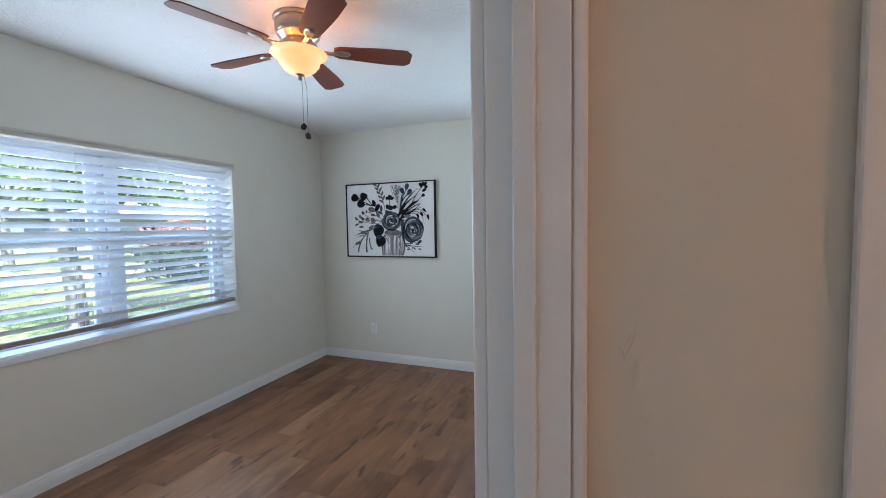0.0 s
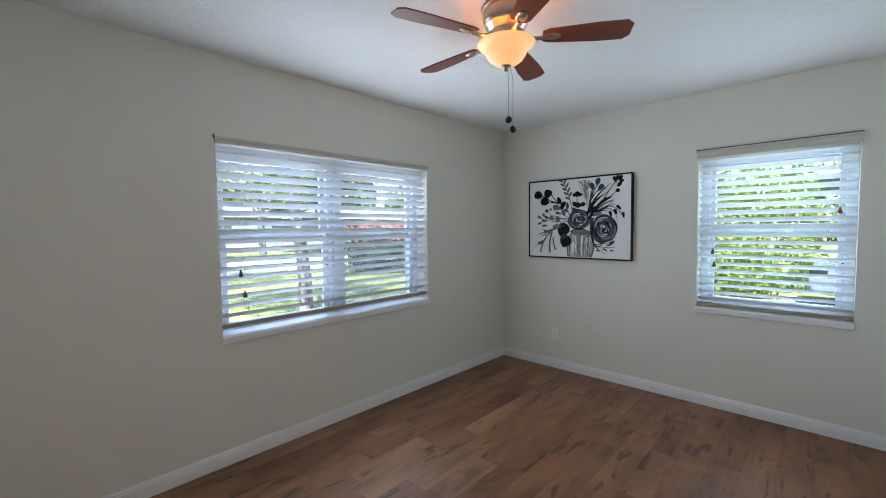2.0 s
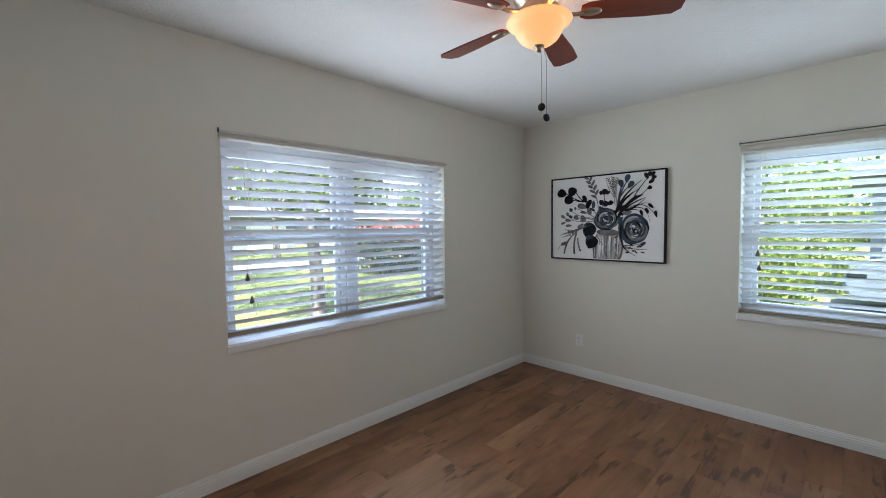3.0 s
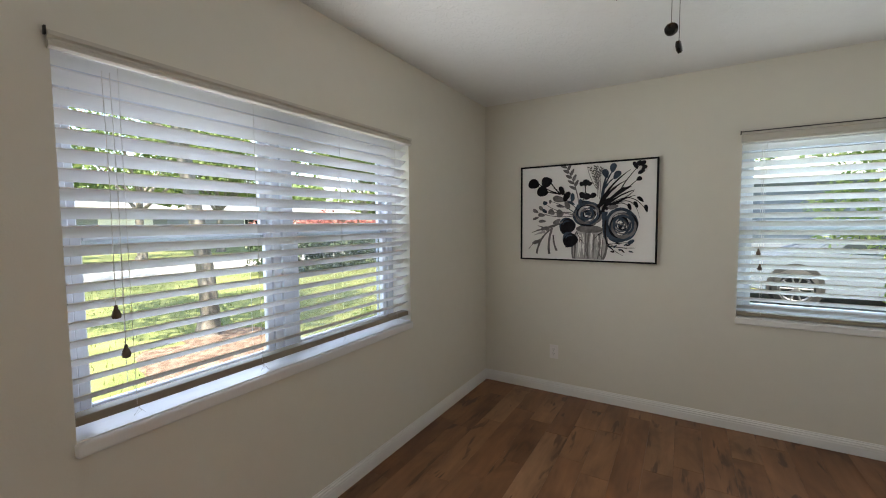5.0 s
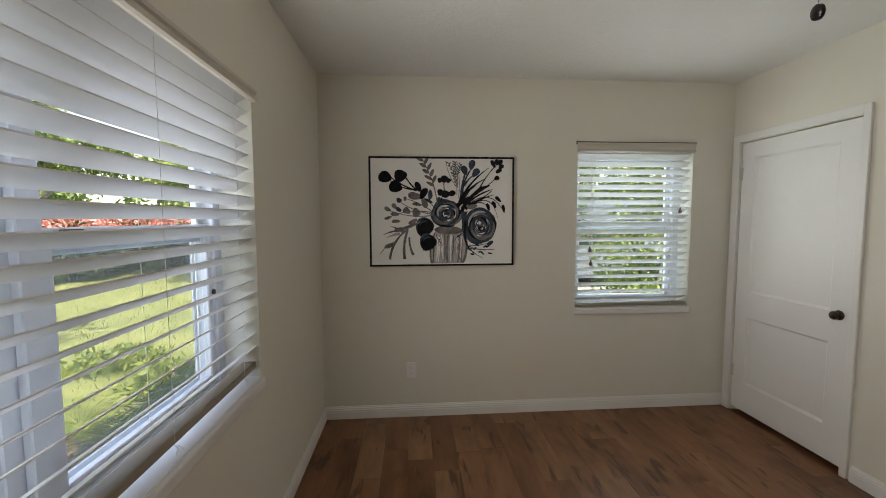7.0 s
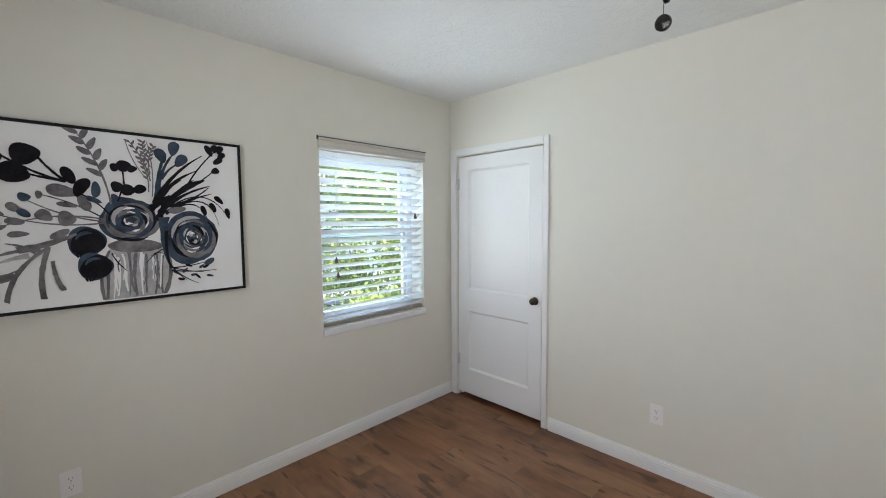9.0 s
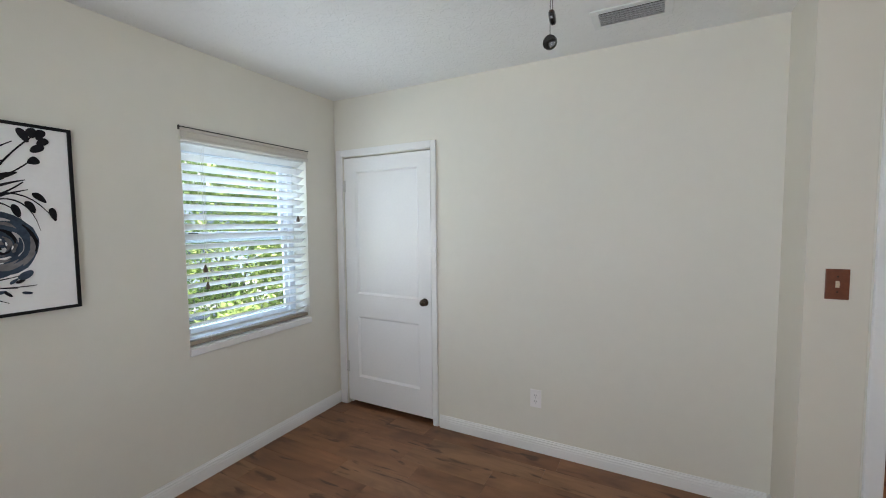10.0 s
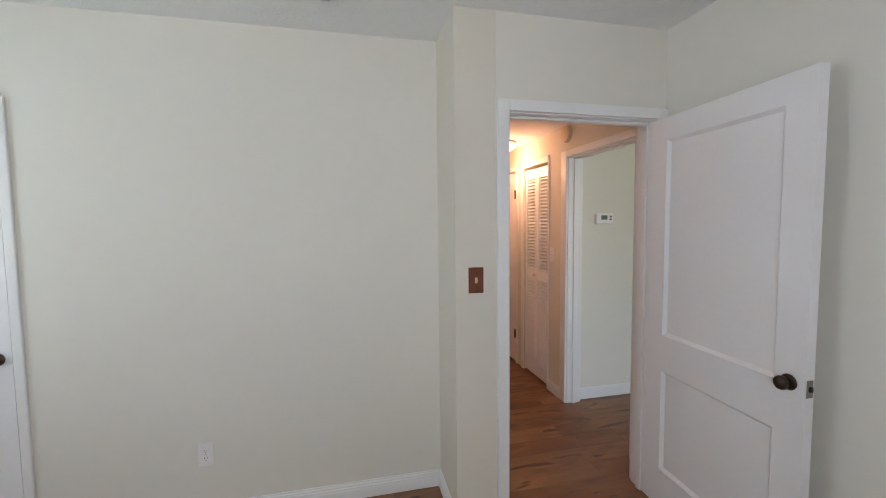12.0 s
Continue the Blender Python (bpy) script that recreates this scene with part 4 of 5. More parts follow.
    for x, y, w in ((408, 158, 30), (432, 152, 44), (455, 160, 28), (412, 225, 40), (440, 235, 44), (474, 230, 38)):
        leaf("ink", x, y, w, w * 0.8, rng.uniform(-20, 20), 0.14)
    # blue buds
    for x, y, a in ((540, 105, 70), (580, 75, 100), (601, 118, 130)):
        leaf("blue", x, y, 52, 34, a, 0.08)
    stem("blue", 543, 125, 520, 262, 4, 8, 12)
    stem("blue", 576, 98, 528, 235, 10, 6, 10)
    stem("blue", 590, 132, 540, 190, 6, 5, 8)
    # black blades
    for x0, y0, x1, y1, b, w in ((512, 282, 672, 92, -18, 15), (530, 262, 655, 150, -14, 16), (540, 300, 695, 208, -12, 15), (535, 310, 640, 188, -10, 20), (545, 315, 700, 238, -8, 14), (520, 270, 600, 190, -8, 22), (548, 290, 690, 215, 12, 10)):
        stem("ink", x0, y0, x1, y1, b, w, 2.5)
    stem("ink", 500, 300, 566, 256, -4, 22, 18)
    stem("ink", 524, 345, 546, 285, -4, 20, 16)
    for k in range(5):
        leaf("ink", 560 + 22 * k, 262 - 16 * k, 64, 15, -38 + 4 * k)
    # sprig at the upper corner and drooping buds
    stem("ink", 612, 222, 722, 66, -8, 5, 3)
    stem("ink", 640, 205, 716, 140, 4, 4, 3)
    for x, y, a, l in ((697, 70, 60, 44), (735, 62, 110, 36), (740, 85, 150, 32), (726, 108, 140, 38), (716, 147, 150, 32), (716, 60, 85, 34)):
        leaf("ink", x, y, l, 22, a)
    for x0, y0, x1, y1, b in ((560, 292, 758, 335, -62), (565, 302, 722, 366, -66), (575, 300, 680, 330, -34)):
        stem("ink", x0, y0, x1, y1, b, 6, 2)
    for x, y, a in ((725, 262, 48), (703, 292, 62), (670, 305, 72), (755, 315, 75)):
        leaf("ink", x, y, 44, 17, a)
    leaf("wash", 583, 303, 62, 22, -14)
    # left sprigs
    stem("wash", 372, 345, 180, 268, -14, 5, 2.5)
    stem("wash", 370, 350, 120, 318, -18, 5, 2.5)
    stem("wash", 375, 338, 128, 362, 22, 5, 2.5)
    stem("blue", 365, 330, 220, 258, 8, 4, 2.5)
    for kind, x, y, l, w, a in (("wash", 126, 316, 40, 20, 25), ("wash", 162, 300, 34, 22, 60), ("wash", 128, 363, 38, 16, -15), ("wash", 170, 382, 46, 18, -5), ("blue", 188, 268, 28, 26, 0),
                                ("wash", 220, 259, 18, 22, 0), ("wash", 228, 325, 46, 30, 40), ("wash", 165, 343, 46, 20, 10), ("blue", 185, 318, 36, 20, 30), ("wash", 280, 335, 46, 44, 0),
                                ("wash", 262, 384, 56, 22, -32), ("blue", 355, 238, 26, 48, 0), ("wash", 282, 290, 48, 16, 15), ("blue", 348, 272, 44, 16, 30), ("wash", 325, 285, 30, 50, -20), ("blue", 402, 262, 22, 22, 0)):
        leaf(kind, x, y, l, w, a)
    # grey branch, lower corner
    stem("wash", 300, 385, 165, 432, -6, 7, 20)
    stem("wash", 215, 432, 102, 456, 8, 16, 2)
    stem("wash", 205, 440, 140, 410, 5, 12, 2)
    stem("wash", 235, 425, 135, 590, 22, 9, 10)
    stem("wash", 232, 430, 215, 590, 10, 10, 12)
    stem("wash", 240, 470, 262, 568, 6, 8, 12)
    stem("wash", 175, 490, 84, 560, 10, 5, 3)
    leaf("wash", 135, 515, 60, 22, -14)
    stem("pale", 190, 450, 120, 470, 3, 16, 3)
    # twigs, lower right and by the vase lip
    for x0, y0, x1, y1 in ((548, 515, 660, 545), (560, 525, 640, 588), (558, 520, 690, 500), (550, 500, 600, 570), (555, 530, 705, 540)):
        stem("ink", x0, y0, x1, y1, 5, 4, 2)
    for k in range(9):
        leaf(("blue", "ink")[k % 2], 570 + 14 * k, 540 + 26 * math.sin(k * 1.7), 24, 9, rng.uniform(-50, 60))
    leaf("blue", 682, 505, 42, 20, -35)
    for x0, y0, x1, y1 in ((385, 455, 425, 520), (405, 480, 402, 520), (530, 448, 480, 495), (525, 460, 495, 470)):
        stem("ink", x0, y0, x1, y1, 4, 3.5, 2)
    stem("blue", 540, 330, 548, 500, 8, 26, 8)
    stem("ink", 545, 380, 552, 520, 6, 10, 5)
    for bm, m, label in layers.values():
        tagged(part("brushwork", bm, m, top, label), kind="stuff")


painting()


# ---- outdoors ----
GZ = -0.12
LAWN = two_tone("lawn", (0.088, 0.112, 0.030), (0.160, 0.172, 0.062), 1.6, 0.95, 0.35, 0.65, 0.5, 60, 0.03)
ROADM = mat("pale_concrete_road", (0.24, 0.235, 0.225), 0.9, vary=0.12, scale=0.6, fine=30, bump=0.2)
MULCH = two_tone("mulch", (0.085, 0.045, 0.030), (0.19, 0.14, 0.11), 9, 0.95, 0.4, 0.6, 0.8, 40, 0.05)
BARK = two_tone("bark", (0.07, 0.06, 0.05), (0.20, 0.18, 0.16), 9, 0.9, 0.35, 0.65, 0.7, 30, 0.03, (1, 1, 0.35))
LEAF = two_tone("green_leaf", (0.060, 0.100, 0.025), (0.170, 0.225, 0.065), 0.8, 0.5, 0.2, 0.8, 0, island=0.7, translucent=0.35)
LEAFY = two_tone("yellow_green_leaf", (0.10, 0.165, 0.035), (0.28, 0.31, 0.075), 0.8, 0.5, 0.2, 0.85, 0, island=0.7, translucent=0.5)
# Leaf green lightened so the colour carries the washed-out glare of the sun
LEAFP = two_tone("sun_washed_leaf", (0.17, 0.25, 0.085), (0.40, 0.46, 0.19), 0.8, 0.45, 0.2, 0.8, 0, island=0.8, translucent=0.7)
LEAFD = two_tone("dark_leaf", (0.018, 0.034, 0.014), (0.050, 0.075, 0.028), 0.8, 0.5, 0.2, 0.8, 0, island=0.7, translucent=0.2)
PETAL = two_tone("pink_red_petal", (0.30, 0.085, 0.07), (0.46, 0.21, 0.19), 0.8, 0.6, 0.2, 0.8, 0, island=0.8, translucent=0.3)
HOUSEW = mat("grey_house_paint", (0.21, 0.22, 0.24), 0.85, vary=0.06, scale=0.8)
HOUSEG = mat("blue_grey_house_paint", (0.17, 0.19, 0.23), 0.85, vary=0.06, scale=0.8)
ROOFM = mat("grey_shingle", (0.22, 0.22, 0.23), 0.9, vary=0.15, scale=2)
CARP = mat("silver_car_paint", (0.17, 0.20, 0.25), 0.28, 0.3, vary=0.03, bump=0, coat=0.6)
TYRE = mat("black_rubber", (0.015, 0.015, 0.016), 0.8)
RIM = mat("grey_alloy_rim", (0.16, 0.16, 0.17), 0.35, 0.5)
CARG = mat("dark_car_glass", (0.02, 0.025, 0.03), 0.08)

structure("ground", [((-300, -300, GZ - 0.2), (300, 300, GZ))], LAWN, "sunlit green lawn round the house", "lawn")
structure("road", [((-20.0, -120, GZ - 0.05), (-14.8, 160, GZ + 0.012))], ROADM, "pale sunlit concrete road", "road")
structure("driveway", [((-0.6, 8.4, GZ - 0.05), (30, 11.6, GZ + 0.012))], mat("grey_concrete_drive", (0.16, 0.16, 0.16), 0.9, vary=0.15, scale=0.8, fine=30, bump=0.2), "pale concrete driveway beside the house", "driveway")


def mound(name, cx, cy, rx, ry, h, material, label, category):
    bm = B()
    n, k = 28, 7
    rng = random.Random(3)
    rings = []
    for i in range(k + 1):
        s = i / k
        ring = []
        for j in range(n):
            a = 2 * math.pi * j / n
            w = 1 + 0.12 * math.sin(3 * a + 1) + 0.06 * math.sin(7 * a)
            ring.append(bm.verts.new((cx + rx * s * w * math.cos(a), cy + ry * s * w * math.sin(a), GZ - 0.01 + h * (1 - s * s) + rng.uniform(-0.012, 0.012))))
        rings.append(ring)
    for p, q in zip(rings, rings[1:]):
        for j in range(n):
            bm.faces.new((p[j], p[(j + 1) % n], q[(j + 1) % n], q[j]))
    return tagged(new(name, mesh_of(name, bm, material, True)), label, category, "", "structure")


mound("mulch_bed", -5.55, 3.55, 1.60, 0.95, 0.07, MULCH, "reddish brown mulch bed on the lawn", "mulch bed")


def leaf_mesh(name, blobs, size, material, seed, flat=0.0):
    """Many small leaf quads scattered through lumpy volumes."""
    rng = np.random.default_rng(seed)
    verts, faces = [], []
    base = 0
    for (cx, cy, cz), (rx, ry, rz), count in blobs:
        d = rng.normal(size=(count, 3))
        d /= np.linalg.norm(d, axis=1)[:, None]
        r = rng.uniform(0.35, 1.0, count) ** 0.6
        lump = 1 + 0.25 * np.sin(d[:, 0] * 5 + cx) * np.sin(d[:, 1] * 6 + cy) + 0.15 * np.sin(d[:, 2] * 9)
        p = d * (r * lump)[:, None] * np.array((rx, ry, rz)) + np.array((cx, cy, cz))
        a = rng.normal(size=(count, 3))
        a[:, 2] -= flat
        a /= np.linalg.norm(a, axis=1)[:, None]
        b = np.cross(a, rng.normal(size=(count, 3)))
        b /= np.linalg.norm(b, axis=1)[:, None]
        s = size * rng.uniform(0.6, 1.3, count)[:, None]
        quad = np.stack([p - a * s, p + b * s * 0.42, p + a * s, p - b * s * 0.42], axis=1)
        quad[..., 2] = np.maximum(quad[..., 2], GZ + 0.01)
        verts.append(quad.reshape(-1, 3))
        f = np.arange(count * 4).reshape(-1, 4) + base
        faces.append(f)
        base += count * 4
    me = bpy.data.meshes.new(name)
    me.from_pydata(np.concatenate(verts).tolist(), [], np.concatenate(faces).tolist())
    me.materials.append(material)
    return me


def tree(x, y, h, r, lean, crown, seed, label, size=0.11, count=5000, material=None, name="tree"):
    rng = random.Random(seed)
    top = thing(name, label, "tree", pose(x, y, GZ))
    bm = B()
    pts = [(lean[0] * t * t * h + 0.04 * math.sin(5 * t + seed), lean[1] * t * t * h + 0.04 * math.cos(4 * t), -0.05 + h * t) for t in [k / 9 for k in range(10)]]
    tube(bm, pts, r, 14, r * 0.55)
    tube(bm, [(0, 0, -0.06), (0, 0, 0.06), (0, 0, 0.22)], r * 1.55, 14, r * 0.9)
    part("trunk", bm, BARK, top, "grey brown bark", True)
    bm = B()
    ex, ey, ez = pts[-1]
    blobs = []
    for k in range(7):
        a = 2 * math.pi * k / 7 + rng.uniform(-0.3, 0.3)
        s = crown * rng.uniform(0.5, 0.95)
        tip = (ex + s * math.cos(a), ey + s * math.sin(a), ez + crown * rng.uniform(0.15, 0.9))
        t0 = pts[6 + k % 4]
        tube(bm, [t0, ((t0[0] + tip[0]) / 2, (t0[1] + tip[1]) / 2, (t0[2] + tip[2]) / 2 + 0.15), tip], r * 0.42, 7, r * 0.1)
        blobs.append((tip, (crown * rng.uniform(0.35, 0.55), crown * rng.uniform(0.35, 0.55), crown * rng.uniform(0.22, 0.36)), count // 8))
    blobs.append(((ex, ey, ez + crown * 0.8), (crown * 0.6, crown * 0.6, crown * 0.4), count // 8))
    part("limbs", bm, BARK, top, "", True)
    ob = new("crown", leaf_mesh("crown", blobs, size, material or LEAF, seed))
    ob.parent = top
    return top


tree(-6.75, 3.72, 3.7, 0.125, (-0.06, -0.05), 2.2, 1, "leaning grey-barked tree standing in the mulch bed", 0.08, 7000)
tree(-21.5, 9.0, 3.2, 0.2, (0.03, 0.03), 3.4, 2, "grey-barked tree on the lawn", 0.10, 6000)
tree(-13.2, 2.2, 3.9, 0.15, (0.02, 0.03), 3.0, 5, "grey-barked tree on the lawn", 0.10, 6000)
tree(-23, 3, 3.2, 0.22, (0.02, 0.02), 3.6, 3, "broad green tree across the road", 0.20, 7000)
tree(-24, 14, 3.0, 0.22, (-0.02, 0.02), 3.8, 4, "broad green tree across the road", 0.20, 7000)
tree(-22, 24, 3.4, 0.22, (0.02, 0.0), 3.8, 6, "broad green tree across the road", 0.20, 7000)
tree(-12, 24, 2.6, 0.2, (0.02, 0.0), 3.4, 8, "broad green tree behind the hedge", 0.18, 7000)
tree(-6.5, 12.5, 2.2, 0.12, (0.02, 0.0), 2.0, 9, "small yellow-green tree beside the hedge", 0.10, 6000, LEAFY)


def shrub(name, blobs, size, material, seed, label, flowers=None, stems=True):
    top = thing(name, label, "shrub", pose(0, 0, 0))
    ob = new("foliage", leaf_mesh("foliage", blobs, size, material, seed))
    ob.parent = top
    if stems:
        bm = B()
        for (cx, cy, cz), (rx, ry, rz), n in blobs:
            if cz > 1.3:
                continue
            for k in range(3):
                a = k * 2.1 + cx
                tube(bm, [(cx + 0.08 * math.cos(a), cy + 0.08 * math.sin(a), GZ - 0.02), (cx + 0.3 * rx * math.cos(a), cy + 0.3 * ry * math.sin(a), cz), (cx + 0.6 * rx * math.cos(a), cy + 0.6 * ry * math.sin(a), cz + 0.5 * rz)], 0.018, 6, 0.006)
        tagged(part("stems", bm, BARK, top), kind="stuff")
    if flowers:
        ob = new("blossom", leaf_mesh("blossom", flowers, size * 0.8, PETAL, seed + 50))
        ob.parent = top
        tagged(ob, "pink and red blossom")
    return top


for k in range(7):
    y = 8.9 + k * 1.65
    x = -11.6 + 0.38 * k
    rz = 0.85 + 0.12 * math.sin(k * 2.3)
    shrub("flowering_hedge", [((x, y, 0.62), (1.1, 1.05, rz), 2600)], 0.085, LEAFD, 20 + k, "dark green hedge shrub topped with pink-red blossom",
          [((x, y, 0.62 + rz * 0.78), (1.05, 1.05, 0.42), 1500)])

shrub("driveway_shrub", [((1.75, 7.4, 0.9), (0.85, 0.8, 1.1), 4800), ((2.7, 7.0, 1.7), (1.0, 0.8, 1.3), 5700), ((3.6, 7.5, 0.8), (1.0, 0.8, 1.0), 4500), ((2.2, 7.6, 2.8), (1.2, 0.9, 0.9), 5100), ((3.4, 7.2, 2.9), (1.1, 0.9, 1.0), 4500), ((1.4, 7.8, 2.3), (0.7, 0.7, 0.7), 2700), ((0.75, 8.0, 2.6), (0.6, 0.6, 0.55), 1350), ((0.7, 8.1, 1.5), (0.35, 0.4, 0.5), 750), ((4.6, 7.2, 1.6), (1.0, 0.9, 1.6), 3900), ((2.6, 6.6, 0.4), (0.8, 0.5, 0.6), 2700)],
      0.048, LEAFP, 61, "tall green leafy shrub beside the driveway, sun glare in its leaf colour")
shrub("green_hedge", [((-1.5, 9.3, 0.5), (0.9, 0.8, 0.8), 2200), ((-2.7, 9.6, 0.7), (1.0, 0.9, 1.1), 2400), ((-1.2, 12.6, 1.2), (1.3, 0.9, 1.6), 3000), ((-3.2, 12.6, 1.4), (1.4, 1.0, 1.9), 3000)],
      0.08, LEAFY, 62, "dense green hedge beside the driveway")
shrub("low_shrub", [((1.2, 6.3, 0.1), (0.5, 0.4, 0.4), 900), ((2.0, 6.0, 0.05), (0.5, 0.4, 0.35), 900), ((3.0, 6.2, 0.2), (0.7, 0.5, 0.5), 1200)], 0.06, LEAFP, 63, "low green shrub under the window")
shrub("window_shrub", [((-4.3, 5.0, -0.06), (0.45, 0.45, 0.13), 800), ((-5.2, 5.6, -0.06), (0.5, 0.45, 0.12), 700)], 0.05, LEAFY, 64, "low green shrub beside the mulch bed")


def palm_plant(x, y, n, ln, seed):
    rng = random.Random(seed)
    top = thing("palm_plant", "low arching green palm fronds in the mulch bed", "plant", pose(x, y, GZ + 0.03), "palm plants")
    for k in range(n):
        a = 2 * math.pi * k / n + rng.uniform(-0.2, 0.2)
        l = ln * rng.uniform(0.7, 1.1)
        bm = B()
        pts = []
        for i in range(9):
            s = i / 8
            pts.append(Vector((l * s * math.cos(a), l * s * math.sin(a), l * (0.95 * s - 0.85 * s * s))))
        tube(bm, pts, 0.005, 5, 0.002)
        for i in range(1, 9):
            for side in (1, -1):
                q = pts[i]
                w = Vector((-math.sin(a), math.cos(a), 0)) * side
                f = Vector((math.cos(a), math.sin(a), 0))
                tip = q + w * l * 0.34 * (1 - 0.6 * i / 8) + f * l * 0.22 + Vector((0, 0, -0.03))
                s = (tip - q) * 0.4
                v = [bm.verts.new(c) for c in (q, q + s + f * 0.014, tip, q + s - f * 0.014)]
                bm.faces.new(v)
        part("frond", bm, LEAFY, top)
    return top


for k, (x, y, ln) in enumerate(((-4.35, 2.55, 0.55), (-4.0, 2.05, 0.5), (-4.75, 2.0, 0.5), (-3.75, 1.5, 0.5), (-4.0, 3.9, 0.45), (-3.9, 4.5, 0.5), (-4.5, 4.2, 0.45), (-4.6, 2.75, 0.5), (-4.15, 2.3, 0.55), (-3.8, 2.5, 0.45), (-5.0, 1.7, 0.5), (-4.3, 1.3, 0.5))):
    palm_plant(x, y, 13, ln, k)


def house(m, w, d, h, wallm, label, openings, rise=1.3, trim=None):
    trim = trim or TRIM
    top = thing("neighbour_house", label, "house", m)
    part("wall", box(B(), (0, 0, 0), (w, d, h)), wallm, top)
    bm = B()
    o = 0.5
    vs = [bm.verts.new(c) for c in ((-o, -o, h), (w + o, -o, h), (w + o, d + o, h), (-o, d + o, h), (w * 0.22, d / 2, h + rise), (w * 0.78, d / 2, h + rise))]
    for f in ((0, 1, 5, 4), (1, 2, 5), (2, 3, 4, 5), (3, 0, 4), (0, 3, 2, 1)):
        bm.faces.new([vs[i] for i in f])
    part("roof", bm, ROOFM, top, "grey shingle roof")
    part("fascia", box(B(), (-o, -o - 0.02, h - 0.16), (w + o, -o, h + 0.02)), TRIM, top)
    for kind, x0, x1, z0, z1 in openings:
        if kind == "window":
            win = part("window", box(B(), (x0, -0.03, z0), (x1, 0.02, z1), 0.004), trim, top)
            part("pane", box(B(), (x0 + 0.07, -0.036, z0 + 0.07), (x1 - 0.07, -0.031, z1 - 0.07)), CARG, win, "dark window pane")
        else:
            dr = part("garage_door" if kind == "garage" else "door", box(B(), (x0, -0.03, z0), (x1, 0.02, z1), 0.004), trim, top)
            for k in range(4):
                part("door_panel", box(B(), (x0 + 0.08, -0.045, z0 + 0.06 + k * (z1 - z0) / 4), (x1 - 0.08, -0.031, z0 + (k + 1) * (z1 - z0) / 4 - 0.04), 0.005), trim, dr)
    return top


house(pose(0.2, 13.4, GZ), 13, 8, 2.7, HOUSEG, "blue-grey single-storey house beyond the driveway", (("garage", 1.9, 4.6, 0.0, 2.1), ("window", 6.5, 8.2, 0.9, 2.1)), trim=mat("grey_garage_paint", (0.33, 0.345, 0.38), 0.6))
house(pose(-30, 0, GZ, 0, 0, 90), 14, 8, 2.6, HOUSEW, "grey single-storey house across the road", (("window", 1.5, 3.2, 0.9, 2.0), ("door", 5.0, 6.0, 0.0, 2.1), ("window", 7.5, 9.4, 0.9, 2.0), ("garage", 10.4, 13.2, 0.0, 2.1)))
house(pose(-31, 18, GZ, 0, 0, 90), 15, 8, 2.6, HOUSEW, "grey single-storey house across the road", (("window", 2, 3.8, 0.9, 2.0), ("garage", 5, 7.6, 0, 2.1), ("window", 10, 12, 0.9, 2.0)))


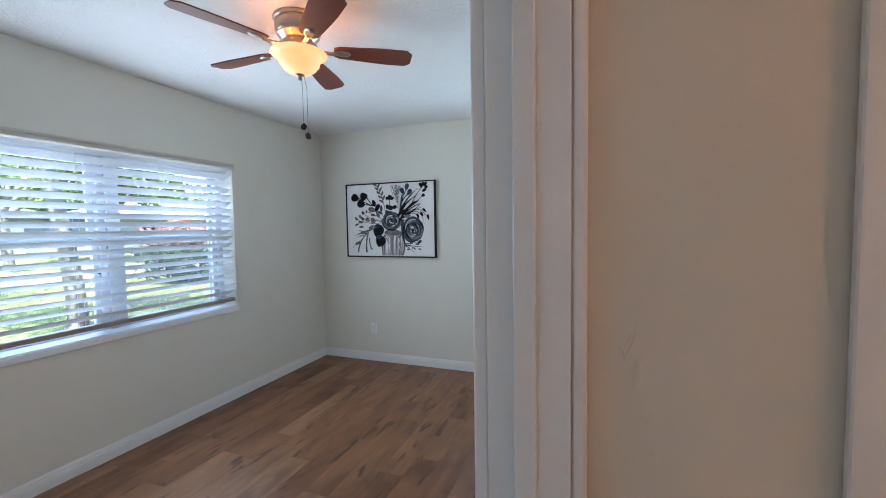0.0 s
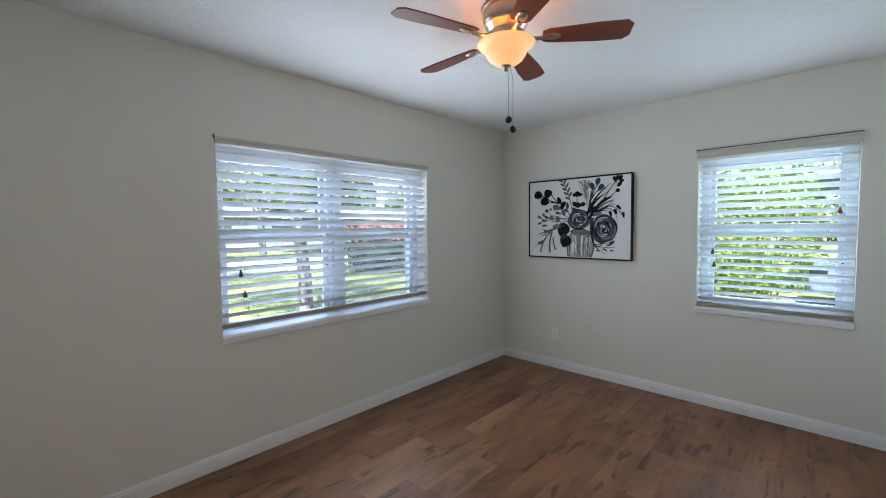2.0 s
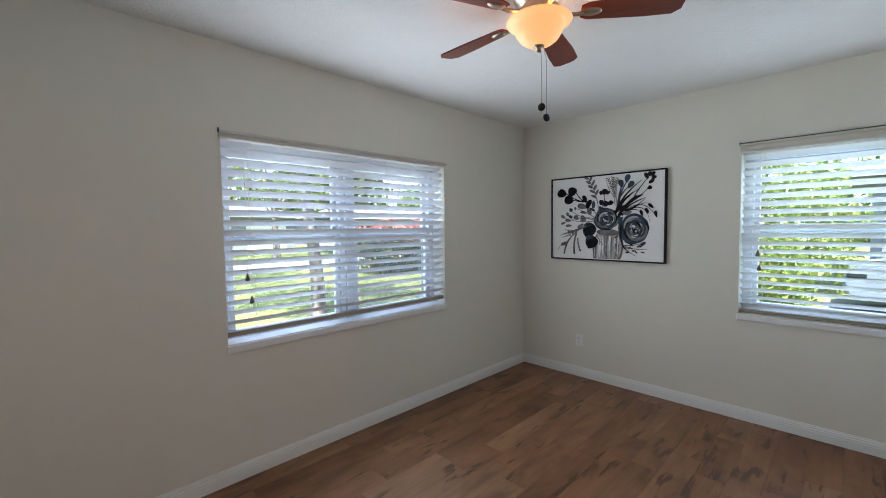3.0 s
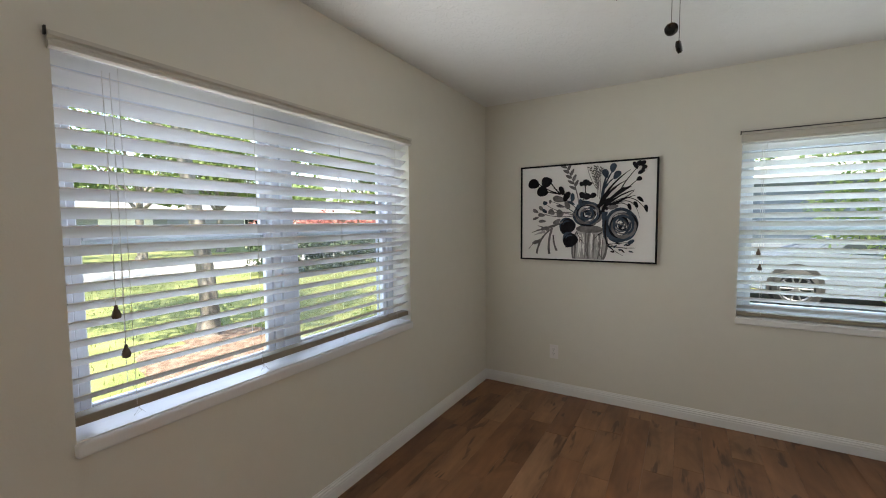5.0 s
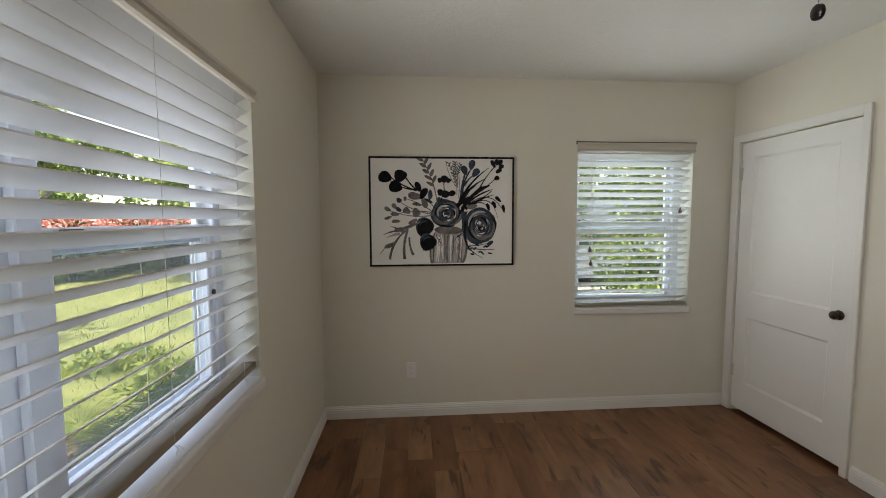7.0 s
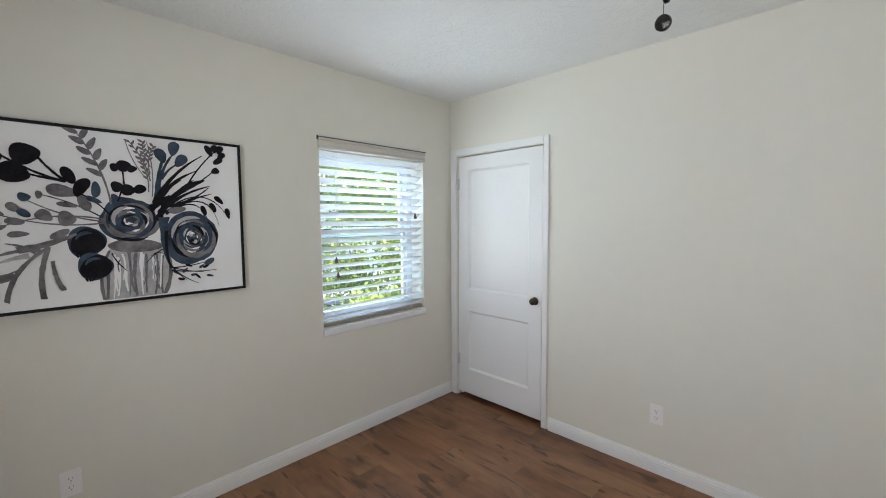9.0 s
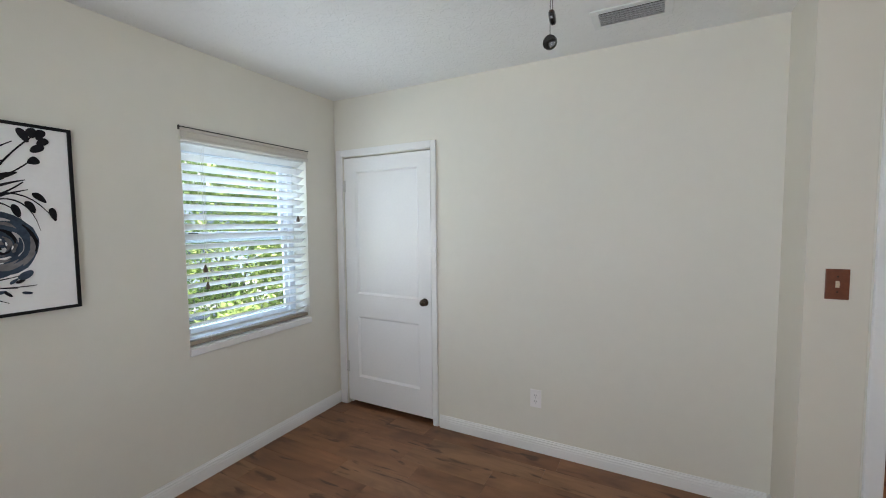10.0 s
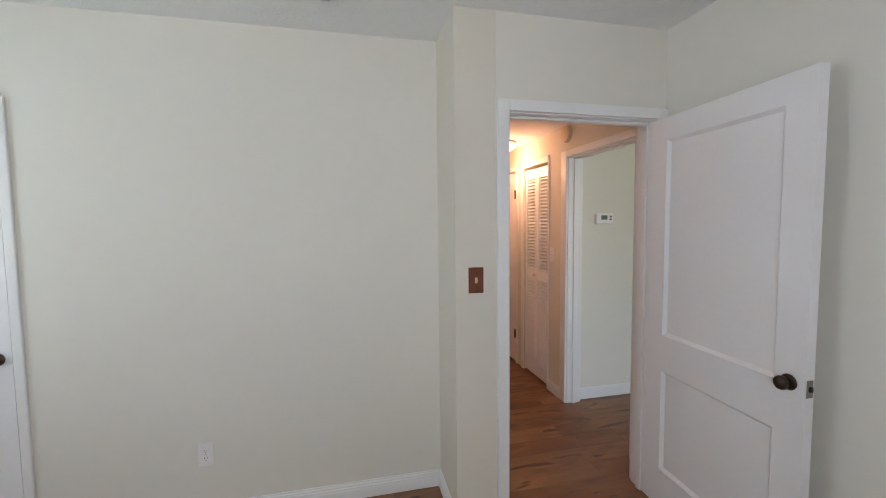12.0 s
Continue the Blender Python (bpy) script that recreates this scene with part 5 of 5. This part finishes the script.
def car(m):
    top = thing("parked_car", "silver car with dark wheels parked on the driveway", "car", m)
    # side outline, extruded and rounded
    side = [(-0.85, 0.30), (-0.92, 0.55), (-0.80, 0.78), (-0.10, 0.92), (0.30, 0.98), (0.85, 1.42), (1.40, 1.50), (2.30, 1.46), (2.95, 1.10), (3.45, 1.02), (3.55, 0.70), (3.48, 0.32), (2.95, 0.26), (0.35, 0.26), (-0.30, 0.26)]
    bm = B()
    a = [bm.verts.new((x, 0.0 if z < 1.0 else 0.16, z)) for x, z in side]
    b = [bm.verts.new((x, 1.78 if z < 1.0 else 1.62, z)) for x, z in side]
    bm.faces.new(a)
    bm.faces.new(b[::-1])
    for i in range(len(side)):
        bm.faces.new((a[i], b[i], b[(i + 1) % len(side)], a[(i + 1) % len(side)]))
    bmesh.ops.bevel(bm, geom=list(bm.edges), offset=0.05, segments=2, affect="EDGES")
    part("body", bm, CARP, top, "", True)
    bm = B()
    for x0, x1, x2, x3 in ((0.55, 1.42, 1.42, 0.98), (1.50, 2.62, 2.30, 1.50)):
        vs = [bm.verts.new(c) for c in ((x0, -0.008, 1.02), (x1, -0.008, 1.02), (x2, 0.125, 1.40), (x3, 0.125, 1.40))]
        bm.faces.new(vs)
    part("side_glass", bm, CARG, top, "dark side windows")
    for wx in (0.0, 2.62):
        for wy in (-0.02, 1.80):
            mm = Matrix.Translation((wx, wy, 0.33)) @ Matrix.Rotation(radians(90), 4, "X")
            s = 1 if wy < 1 else -1
            wheel = part("wheel", lathe(B(), [(0.0, -0.10), (0.26, -0.10), (0.33, -0.07), (0.335, 0.0), (0.33, 0.06), (0.26, 0.09), (0.22, 0.05), (0.0, 0.04)], 32, mm), TYRE, top, "black tyre", True)
            bm = B()
            for k in range(10):
                an = 2 * math.pi * k / 10
                tube(bm, [mm @ Vector((0.03 * math.cos(an), 0.03 * math.sin(an), s * 0.075)), mm @ Vector((0.22 * math.cos(an), 0.22 * math.sin(an), s * 0.07))], 0.013, 6)
            lathe(bm, [(0.20, s * 0.06), (0.225, s * 0.08), (0.24, s * 0.06)], 32, mm)
            lathe(bm, [(0.0, s * 0.09), (0.045, s * 0.085), (0.05, s * 0.06)], 20, mm)
            part("rim", bm, RIM, wheel, "silver spoked rim", True)
    bm = B()
    lathe(bm, [(0.0, 0.0), (0.40, 0.0), (0.40, 0.012), (0.0, 0.012)], 32, Matrix.Translation((0.0, -0.002, 0.36)) @ Matrix.Rotation(radians(90), 4, "X"))
    lathe(bm, [(0.0, 0.0), (0.40, 0.0), (0.40, 0.012), (0.0, 0.012)], 32, Matrix.Translation((2.62, -0.002, 0.36)) @ Matrix.Rotation(radians(90), 4, "X"))
    part("wheel_arch", bm, TYRE, top, "dark wheel arch")
    part("headlight", box(B(), (-0.86, -0.01, 0.62), (-0.62, 0.20, 0.74), 0.03, 2), CARG, top, "dark headlight")
    return top


car(pose(0.55, 9.85, GZ + 0.012))


def woods(name, spots, seed, label):
    ob = new(name, leaf_mesh(name, spots, 0.42, LEAF, seed))
    return tagged(ob, label, "trees", "", "stuff")


rng = random.Random(12)
woods("far_woods", [((-42 + rng.uniform(-3, 3), -12 + 4.2 * k, 3.0 + rng.uniform(-0.6, 1.4)), (3.2, 3.2, 3.4), 1000) for k in range(16)]
      + [((-26 + 4.4 * k, 44 + rng.uniform(-4, 3), 3.4 + rng.uniform(-0.6, 1.6)), (3.4, 3.0, 3.8), 900) for k in range(16)], 90, "distant green woods behind the houses")

# grass blades over the lawn near the wide window
grng = np.random.default_rng(5)
N = 18000
px = -3.0 - 11.0 * grng.random(N) ** 1.3
py = -2.0 + 17.0 * grng.random(N)
keep = ((px + 5.55) / 1.60) ** 2 + ((py - 3.55) / 0.95) ** 2 > 0.95
px, py = px[keep], py[keep]
N = len(px)
hh, an, ln = grng.uniform(0.03, 0.075, N), grng.uniform(0, 2 * np.pi, N), grng.normal(0, 0.02, (N, 2))
v = np.zeros((N, 3, 3))
v[:, 0] = np.stack([px - 0.006 * np.cos(an), py - 0.006 * np.sin(an), np.full(N, GZ)], 1)
v[:, 1] = np.stack([px + 0.006 * np.cos(an), py + 0.006 * np.sin(an), np.full(N, GZ)], 1)
v[:, 2] = np.stack([px + ln[:, 0], py + ln[:, 1], GZ + hh], 1)
me = bpy.data.meshes.new("grass")
me.from_pydata(v.reshape(-1, 3).tolist(), [], np.arange(3 * N).reshape(-1, 3).tolist())
me.materials.append(two_tone("grass_blade", (0.115, 0.145, 0.040), (0.21, 0.22, 0.075), 2, 0.7, 0.2, 0.8, 0, island=0.7, translucent=0.3))
tagged(new("grass", me), "sunlit short green grass", "grass", "", "stuff")


# ---- floor planks ----
floor = structure("floor", [((XW, -2.8, -0.3), (3.6, YN, -0.010))], GROUT, "brown wood plank floor with thin joints", "floor")
PW, GAP = 0.150, 0.0008
shapes = {}
rng = random.Random(21)


def plank_mesh(w, l):
    key = (round(w, 2), round(l, 2))
    if key not in shapes:
        bm = box(B(), (GAP / 2, GAP / 2, -0.0095), (w - GAP / 2, l - GAP / 2, 0.0), 0.0005)
        shapes[key] = mesh_of("plank", bm, PLANK)
    return shapes[key]


for i in range(42):
    x = XW + i * PW
    if x > 3.55:
        break
    lo, hi = (YS, YN) if x < -0.13 else ((-2.8, YN) if x < XE else ((-2.8, HN) if x < 1.14 else (-0.15, HN)))
    y = lo - 0.9 * rng.random()
    while y < hi - 0.02:
        step = rng.choice((0.30, 0.42, 0.55, 0.60, 0.75, 0.90, 1.05))
        a, b = max(y, lo), min(y + step, hi)
        a, b = round(a, 2), round(b, 2)
        if b - a > 0.02:
            ob = new("plank", plank_mesh(PW, b - a))
            ob.parent = floor
            ob.matrix_basis = pose(x, a, rng.uniform(-0.0004, 0.0))
        y += step
